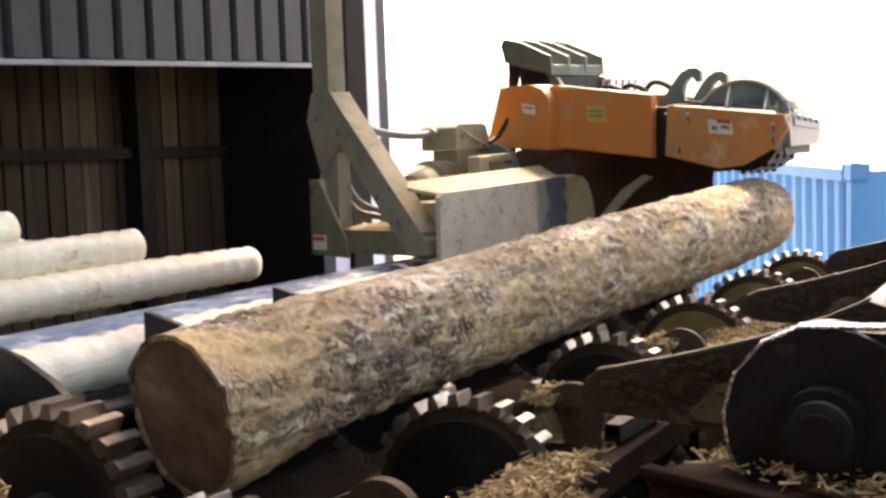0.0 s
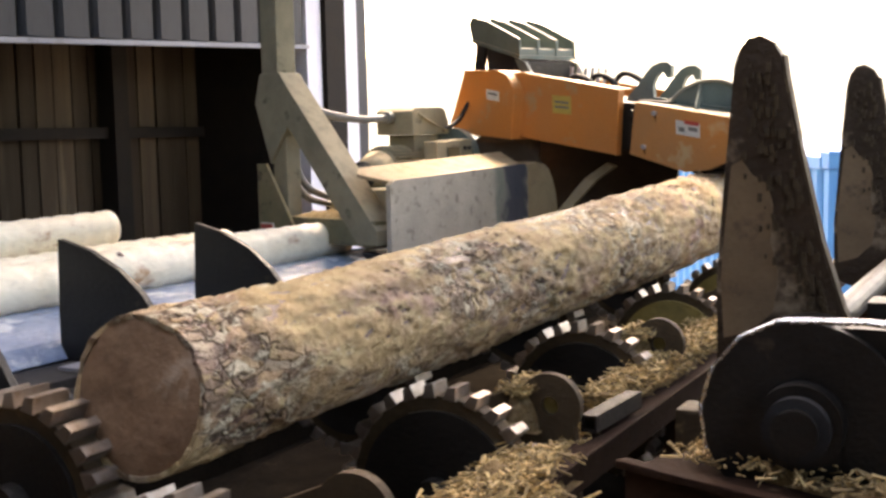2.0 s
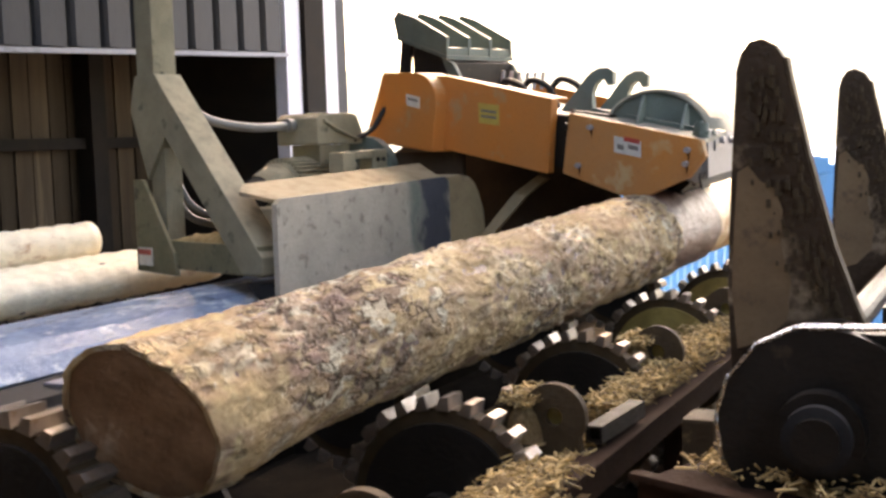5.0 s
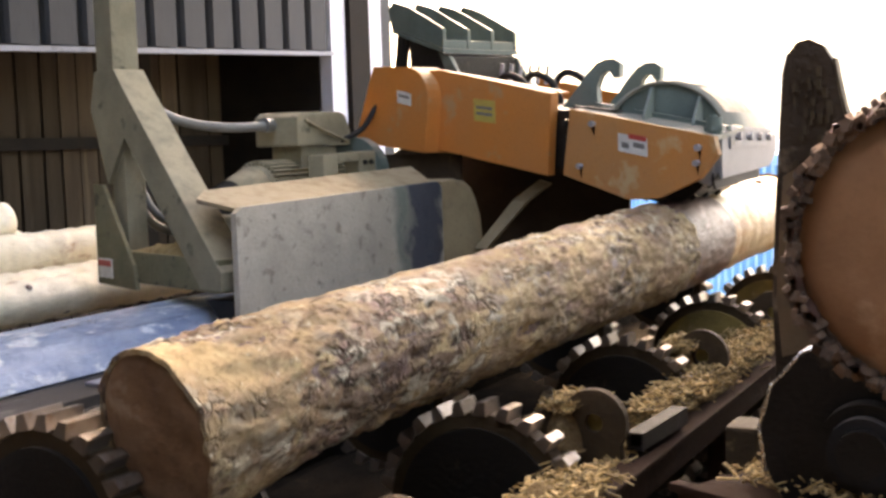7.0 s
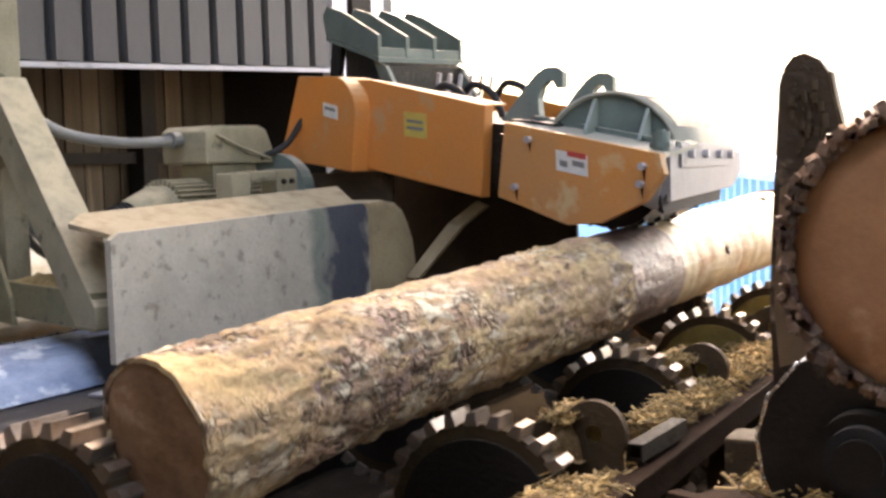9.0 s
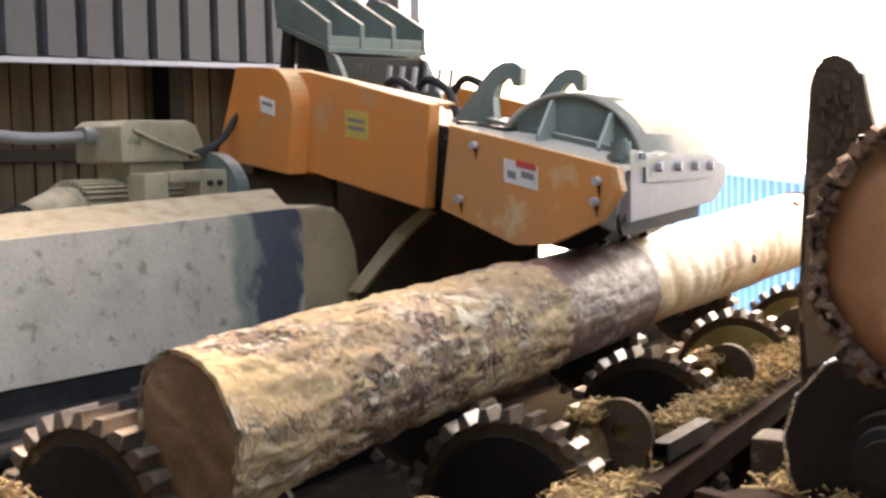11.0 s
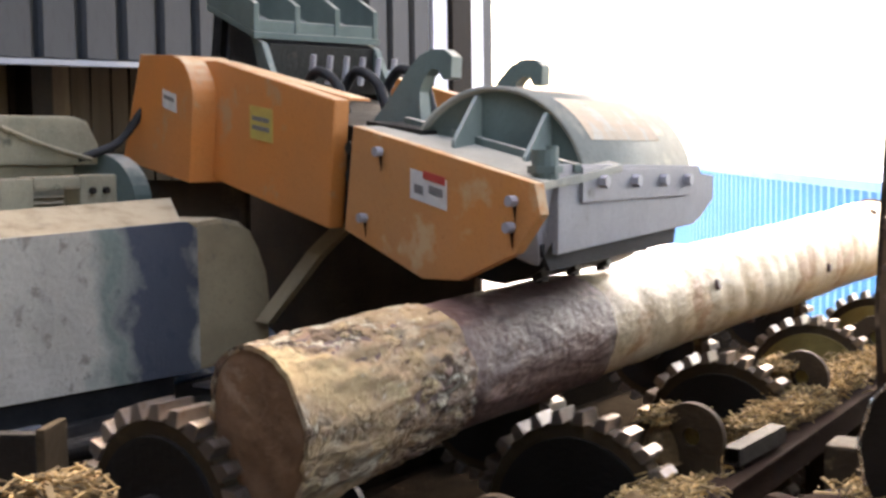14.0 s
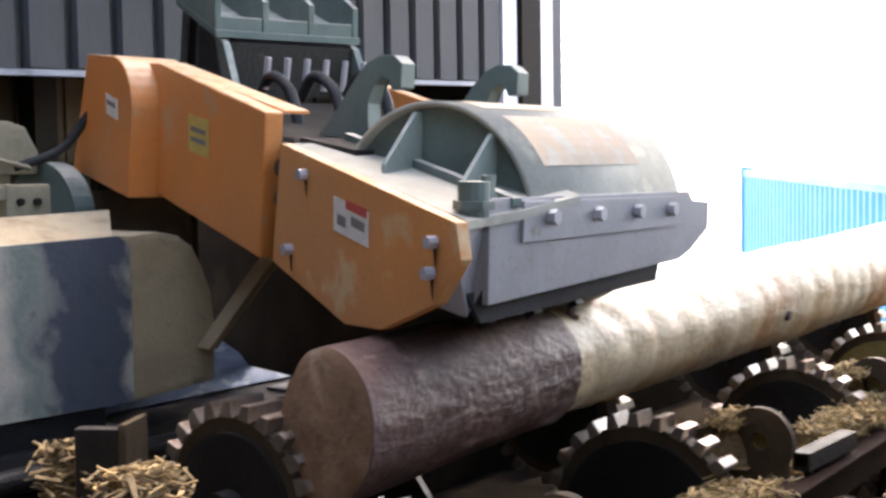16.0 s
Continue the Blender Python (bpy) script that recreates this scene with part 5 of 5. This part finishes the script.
    prism(bm, [A(0.02, 0.17, 1.893), A(0.755, 0.165, 1.758), A(0.755, 0.19, 1.758), A(0.02, 0.195, 1.893)], (0, 0, 0.02))
    sub("ledge_bar", bm, "green")
    f0, f1 = Vector((-1.42, -0.14, -0.02)) - PIV, Vector((-1.445, 0.87, -0.02)) - PIV
    bm = bmesh.new()
    q0 = A(0.812, -0.015, 0)
    prism(bm, [q0 + UP * 1.73, q0 + UP * 1.655, q0 - D * 0.09 + UP * 1.56, f0 - Vector((0.04, -0.07, 0)) + UP * 1.545, f0 + Vector((0, 0.07, 0)) + UP * 1.61, f0 + Vector((0, 0.07, 0)) + UP * 1.745], (-0.02, 0.004, 0))
    sub("end_block", bm, "flap", "bare steel end block")
    fd = (f1 - f0).normalized()
    fn = Vector((fd.y, -fd.x, 0))
    G = lambda s, o, z: f0 + fd * s + fn * o + UP * z
    bm = bmesh.new()
    prism(bm, [G(0.07, 0, 1.575), G(0.07, 0, 1.80), G(1.08, 0, 1.785), G(1.10, 0, 1.755), G(1.22, 0, 1.75), G(1.22, 0, 1.675), G(1.10, 0, 1.62), G(1.03, 0, 1.60)], fn * 0.016, 0.003)
    sub("chip_flap", bm, "flap", "worn steel chip flap")
    bm = bmesh.new()
    prism(bm, [G(0.19, 0.0165, 1.70), G(0.19, 0.0165, 1.79), G(0.98, 0.0165, 1.775), G(0.98, 0.0165, 1.695)], fn * 0.01, 0.002)
    sub("clamp_bar", bm, "flap")
    for s in (0.30, 0.52, 0.73, 0.93):
        sub("bolt", cyl(bmesh.new(), G(s, 0.0266, 1.755 - 0.012 * s), G(s, 0.048, 1.755 - 0.012 * s), 0.018, 6), "steel", "hexagonal bolt head")
    bm = bmesh.new()
    prism(bm, [G(0.04, -0.02, 1.60), G(0.98, -0.02, 1.60), G(0.96, -0.02, 1.545), G(0.10, -0.02, 1.53)], fn * -0.012)
    sub("rubber_strip", bm, "rubber", "black rubber strip under the flap")
    # hood over the cutter drum
    hc, hr = Vector((-1.737, 0, 1.69)) - PIV, 0.302
    y0, y1 = 0.17, 0.90
    bm = bmesh.new()
    ang = [radians(a) for a in range(8, 174, 6)]
    for (a, b) in zip(ang, ang[1:]):
        pts = []
        for y in (y0 - 0.012, y1):
            for r in (hr, hr - 0.014):
                for q in (a, b):
                    pts.append(bm.verts.new((hc.x + r * math.cos(q), y - PIV.y, hc.z + r * math.sin(q))))
        i = pts
        for f in ((0, 1, 5, 4), (2, 6, 7, 3), (0, 2, 3, 1), (4, 5, 7, 6)):
            bm.faces.new([i[k] for k in f])
    bmesh.ops.remove_doubles(bm, verts=bm.verts, dist=0.0005)
    sub("hood", bm, "hood", "dusty curved drum hood", True)
    bm = bmesh.new()
    prism(bm, [(hc.x + (hr - 0.016) * math.cos(a), y0 + 0.01 - PIV.y, hc.z + (hr - 0.016) * math.sin(a)) for a in ang], (0, 0.012, 0))
    sub("hood_end", bm, "green", "dark green end plate")
    bm = bmesh.new()
    prism(bm, [(hc.x + (hr - 0.016) * math.cos(a), y1 - 0.02 - PIV.y, hc.z + (hr - 0.016) * math.sin(a)) for a in ang], (0, 0.012, 0))
    sub("hood_end", bm, "green")
    for x, zb in ((-1.79, 1.83), (-1.57, 1.785)):
        zt = 1.69 + math.sqrt(0.28 ** 2 - (x + 1.737) ** 2)
        bm = bmesh.new()
        prism(bm, [Vector(p) - PIV for p in ((x, y0 + 0.009, zb - 0.02), (x, y0 + 0.009, zt), (x, y0 - 0.012, zt), (x, y0 - 0.13, zb + 0.01), (x, y0 - 0.13, zb - 0.02))], (0.012, 0, 0))
        sub("rib", bm, "ribs", "welded stiffening rib")
    for a0, a1, yy0, yy1 in ((70, 88, 0.22, 0.60), (30, 62, 0.25, 0.72)):
        bm = bmesh.new()
        aa = [radians(v) for v in np.linspace(a0, a1, 7)]
        for a, b in zip(aa, aa[1:]):
            bm.faces.new([bm.verts.new((hc.x + (hr + 0.002) * math.cos(q), y - PIV.y, hc.z + (hr + 0.002) * math.sin(q))) for q, y in ((a, yy0), (b, yy0), (b, yy1), (a, yy1))])
        sub("faded_sign", bm, "peach", "faded orange painted sign")
    for s, o, z, r, h in ((0.76, 0.06, 1.745, 0.034, 0.07), (0.70, 0.14, 1.755, 0.016, 0.07), (0.26, 0.24, 1.86, 0.016, 0.06)):
        sub("stud", cyl(bmesh.new(), A(s, o, z - 0.02), A(s, o, z + h), r, 14), "green")
        sub("nut", cyl(bmesh.new(), A(s, o, z + 0.012), A(s, o, z + 0.03), r * 1.3, 6), "green")
    sub("stud", cyl(bmesh.new(), G(0.97, -0.06, 1.72), G(0.97, -0.06, 1.80), 0.045, 14), "green")
    # cutter drum under the hood
    bm = bmesh.new()
    cyl(bm, (hc.x, 0.205 - PIV.y, hc.z - 0.03), (hc.x, 0.84 - PIV.y, hc.z - 0.03), 0.222, 32)
    for k in range(9):
        for j in range(6):
            a = 2 * math.pi * j / 6 + k * 0.35
            p = Vector((hc.x + 0.217 * math.cos(a), 0.24 + 0.07 * k - PIV.y, hc.z - 0.03 + 0.217 * math.sin(a)))
            box(bm, (-0.015, -0.02, -0.01), (0.015, 0.02, 0.02), Matrix.Translation(p) @ Matrix.Rotation(-a + math.pi / 2, 4, "Y"))
    sub("cutter_drum", bm, "dark", "dark toothed cutter drum")
    # black sheet added so that no sky shows between cutter and log
    bm = bmesh.new()
    prism(bm, [Vector(q) - PIV for q in ((-2.12, 0.86, 1.60), (-1.55, 0.86, 1.60), (-1.58, 0.86, 1.49), (-1.75, 0.86, 1.46), (-2.12, 0.86, 1.46))], (0, 0.02, 0))
    sub("rear_skirt", bm, "rubber", "black sheet behind the cutter, added to shut out the sky")
    # lifting hooks on the arm
    for x, y in ((-2.18, 0.395), (-2.14, 0.90)):
        bm = bmesh.new()
        o = Vector((x, y, 0.035)) - PIV
        prism(bm, [o + Vector(p) for p in ((-0.14, 0, 1.87), (-0.06, 0, 1.955), (0.0, 0, 2.03), (0.04, 0, 2.07), (0.085, 0, 2.09), (0.135, 0, 2.088), (0.163, 0, 2.065), (0.16, 0, 2.0), (0.128, 0, 1.995), (0.118, 0, 2.028), (0.09, 0, 2.035), (0.06, 0, 2.01), (0.04, 0, 1.96), (0.05, 0, 1.86))], (0, 0.06, 0), 0.004)
        sub("lifting_hook", bm, "green", "green steel lifting hook")
    bm = bmesh.new()
    prism(bm, [A(-0.02, 0.06, 1.90), A(0.2, 0.10, 1.87), A(0.2, 0.5, 1.87), A(-0.02, 0.5, 1.90)], (0, 0, -0.05))
    sub("hinge_block", bm, "dark")
    for z in (1.65, 1.74, 1.82):
        sub("hinge_nut", cyl(bmesh.new(), A(-0.02, 0.03, z), A(-0.02, -0.005, z), 0.02, 8), "dark")
    bm = bmesh.new()
    prism(bm, [A(0.16, 0.26, 1.86), A(0.36, 0.26, 1.83), A(0.36, 0.26, 1.92), A(0.16, 0.26, 1.95)], -N * 0.12, 0.005)
    sub("bearing_box", bm, "green")
    # far cover and hoses
    bm = bmesh.new()
    prism(bm, [A(-0.95, 0.78, 1.78), A(0.0, 0.78, 1.62), A(0.25, 0.78, 1.86), A(-0.90, 0.78, 2.10)], -N * 0.05, 0.006)
    sub("far_cover", bm, "orange", "faded orange far cover")
    for s, o in ((-0.55, 0.30), (-0.45, 0.40), (-0.30, 0.48)):
        bm = bmesh.new()
        tube(bm, [A(s - 0.22, o, 2.02), A(s - 0.13, o, 2.09), A(s + 0.0, o, 2.04), A(s + 0.06, o, 1.93)], 0.018, 10)
        sub("hose", bm, "rubber", "black hydraulic hose", True)
    for k in range(6):
        o = 0.30 + 0.07 * k
        sub("spring_rod", cyl(bmesh.new(), A(-0.72, o, 2.05), A(-0.70, o, 2.15), 0.011, 8), "steel")
    # ribbed weight rack above the pivot
    w0 = Vector((-3.63, 1.005, 2.525)) - PIV
    wd, wo = Vector((0.90, -0.42, -0.36)), Vector((0.16, 0.40, 0.0))
    wd.normalize(); wo.normalize()
    bm = bmesh.new()
    prism(bm, [w0 + UP * -0.10, w0 + wd * 0.53 + UP * -0.075, w0 + wd * 0.53 + wo * 0.57 + UP * -0.075, w0 + wo * 0.57 + UP * -0.10], (0, 0, -0.025), 0.003)
    sub("rack_tray", bm, "green", "dusty rack tray")
    for k in range(4):
        o = w0 + wo * (0.18 * k)
        bm = bmesh.new()
        prism(bm, [o + UP * -0.099, o + wd * 0.53 + UP * -0.074, o + wd * 0.53 + UP * 0.035, o + wd * 0.18 + UP * 0.07, o + wd * 0.02 + UP * 0.06, o - wd * 0.03 + UP * 0.0], wo * 0.022, 0.004)
        sub("rack_fin", bm, "green", "upright rack fin")
        if k < 3:
            bm = bmesh.new()
            prism(bm, [o + wo * 0.0225 + wd * 0.51 + UP * -0.0745, o + wo * 0.0225 + wd * 0.525 + UP * -0.0745, o + wo * 0.0225 + wd * 0.525 + UP * -0.03, o + wo * 0.0225 + wd * 0.51 + UP * -0.03], wo * 0.155)
            sub("rack_lip", bm, "green")
    for k in (0.02, 0.53):
        bm = bmesh.new()
        a0 = w0 + wo * k
        prism(bm, [a0 + wd * 0.03 + UP * -0.11, a0 + wd * 0.13 + UP * -0.11, a0 + wd * 0.02 + UP * -0.78 + Vector((-0.02, 0, 0)), a0 - wd * 0.06 + UP * -0.78 + Vector((-0.02, 0, 0))], wo * 0.03)
        sub("rack_leg", bm, "dark")
        bm = bmesh.new()
        prism(bm, [a0 + wd * 0.45 + UP * -0.11, a0 + wd * 0.56 + UP * -0.11, a0 + wd * 0.86 + UP * -0.40, a0 + wd * 0.66 + UP * -0.42], wo * 0.025)
        sub("rack_gusset", bm, "green")
    bm = bmesh.new()
    prism(bm, [w0 + wd * 0.1 + wo * 0.06 + UP * -0.13, w0 + wd * 0.55 + wo * 0.06 + UP * -0.11, w0 + wd * 0.53 + wo * 0.06 + UP * -0.30, w0 + wd * 0.1 + wo * 0.06 + UP * -0.42], wo * 0.5)
    sub("inner_frame", bm, "dark")
    return c, arm


setting()
container()
log = log_things()
bark = bark_pieces()
turning = wheels()
bed()
arms = loader()
next_log = shaggy_log("waiting_log", 0.232, 4.4, "thick bark-edged log waiting against the log stops", "inner_bark", "end_far", 5.0, 96, 0.065)
fins, rolled = outfeed()
near_end()
machine, swing = debarker()


# ---------- what moves ----------
# the cutter arm rides up and down on the uneven log
PIVOT, PIVOT_AXIS = Vector((-3.555, 0.45, 1.389)), Vector((0.244, 1, -0.189)).normalized()
SWING = [(0, -4.15), (0.5, -1.67), (1, -0.67), (1.5, 0.07), (2, -1.52), (2.5, -2.50), (3, -1.98), (3.5, -2.82), (4, -1.51), (6.5, 0.69), (7, -0.45), (7.5, 0.87), (8, 0.25), (8.5, 0.18), (9, -0.41), (11.5, 0.96), (12, 1.28), (12.5, 0.22), (13, 0.88), (13.5, -1.01), (14, 1.07), (14.5, 0.88), (15, 1.74), (15.5, 2.53), (16, 2.67)]
def motions():
    # the log and its bark
    keys = [k * 0.2 for k in range(81)]
    walk(log, [(t, log_pose(t)) for t in keys])
    rnd = random.Random(7)
    for ob, t_off, mid in bark:
        if t_off >= 16:
            walk(ob, [(t, log_pose(t)) for t in keys])
            continue
        t_off = max(0.2, round(t_off * 5) / 5)
        rows = [(t, log_pose(t)) for t in keys if t <= t_off + 1e-6]
        m = log_pose(t_off)
        w = m @ mid
        drop = Vector((rnd.uniform(-0.12, 0.12), rnd.uniform(-0.15, 0.15), 0))
        z_end = rnd.uniform(0.12, 0.26)
        spin = 0.0
        for k, f in ((1, 0.22), (2, 0.62), (3, 1.0)):
            spin -= 0.6
            p = w + drop * f + Vector((0, 0, (z_end - w.z) * f))
            t = t_off + 0.0667 * k
            if t < 16:
                rows.append((t, Matrix.Translation(p) @ Matrix.Rotation(spin, 4, "Y") @ Matrix.Translation(-w) @ m))
        rows.append((16.0, rows[-1][1]))
        walk(ob, rows)
    # the wheels turn against it
    for ob, m, R in turning:
        walk(ob, [(t, m @ Matrix.Rotation(2 * math.pi * log_phase(t) * 0.2 / R, 4, "Y")) for t in keys])
    # loader arms rise
    for ob, p in arms:
        rows = [(0, -1), (1.1, -1), (1.25, 7), (1.4, 26), (1.55, 48), (1.7, 66), (1.85, 82), (2.0, 91), (2.25, 91.5), (2.6, 90.5), (3.0, 89), (16, 89)]
        walk(ob, [(t, Matrix.Translation(p) @ Matrix.Rotation(radians(a), 4, "Y")) for t, a in rows])
    # the next log rolls up to them
    rows = []
    for t, x in ((0, 1.75), (4.25, 1.75), (4.6, 1.45), (5.0, 0.9), (5.4, 0.35), (5.8, -0.08), (6.1, -0.22), (6.3, -0.245), (16, -0.245)):
        rows.append((t, pose(x, 2.0, 1.583) @ Matrix.Rotation((x + 0.245) / 0.232, 4, "Y")))
    walk(next_log, rows)
    # kicker fins and the log that they roll away
    for ob, y in fins:
        walk(ob, [(t, pose(-2.76 + x, y, 0.96 + z)) for t, x, z in ((0, 0, 0), (1.1, 0, 0), (1.5, -0.16, 0.09), (2.0, -0.27, 0.2), (2.4, -0.26, 0.17), (3.0, -0.15, 0.06), (3.6, -0.08, -0.02), (4.0, -0.02, -0.13), (4.4, 0, -0.30), (16, 0, -0.30))])
    rows = []
    for t, x, z in ((0, -3.03, 1.05), (1.15, -3.03, 1.05), (1.5, -3.20, 1.13), (1.8, -3.42, 1.175), (2.1, -3.72, 1.19), (2.4, -4.05, 1.19), (2.7, -4.30, 1.14), (3.0, -4.40, 1.075), (16, -4.40, 1.075)):
        rows.append((t, pose(x, 0.75, z) @ Matrix.Rotation((x + 3.03) / 0.085 * 0.3, 4, "Y")))
    walk(rolled, rows)
    # the debarker travels and its arm sinks with the taper
    ts = [h[0] for h in HEAD]
    walk(machine, [(t, pose(0, head_y(t), 0)) for t in ts])
    hinge = Matrix.Translation(PIVOT)
    walk(swing, [(t, hinge @ Matrix.Rotation(radians(a), 4, PIVOT_AXIS) @ hinge.inverted() @ Matrix.Translation(PIV)) for t, a in SWING])


motions()
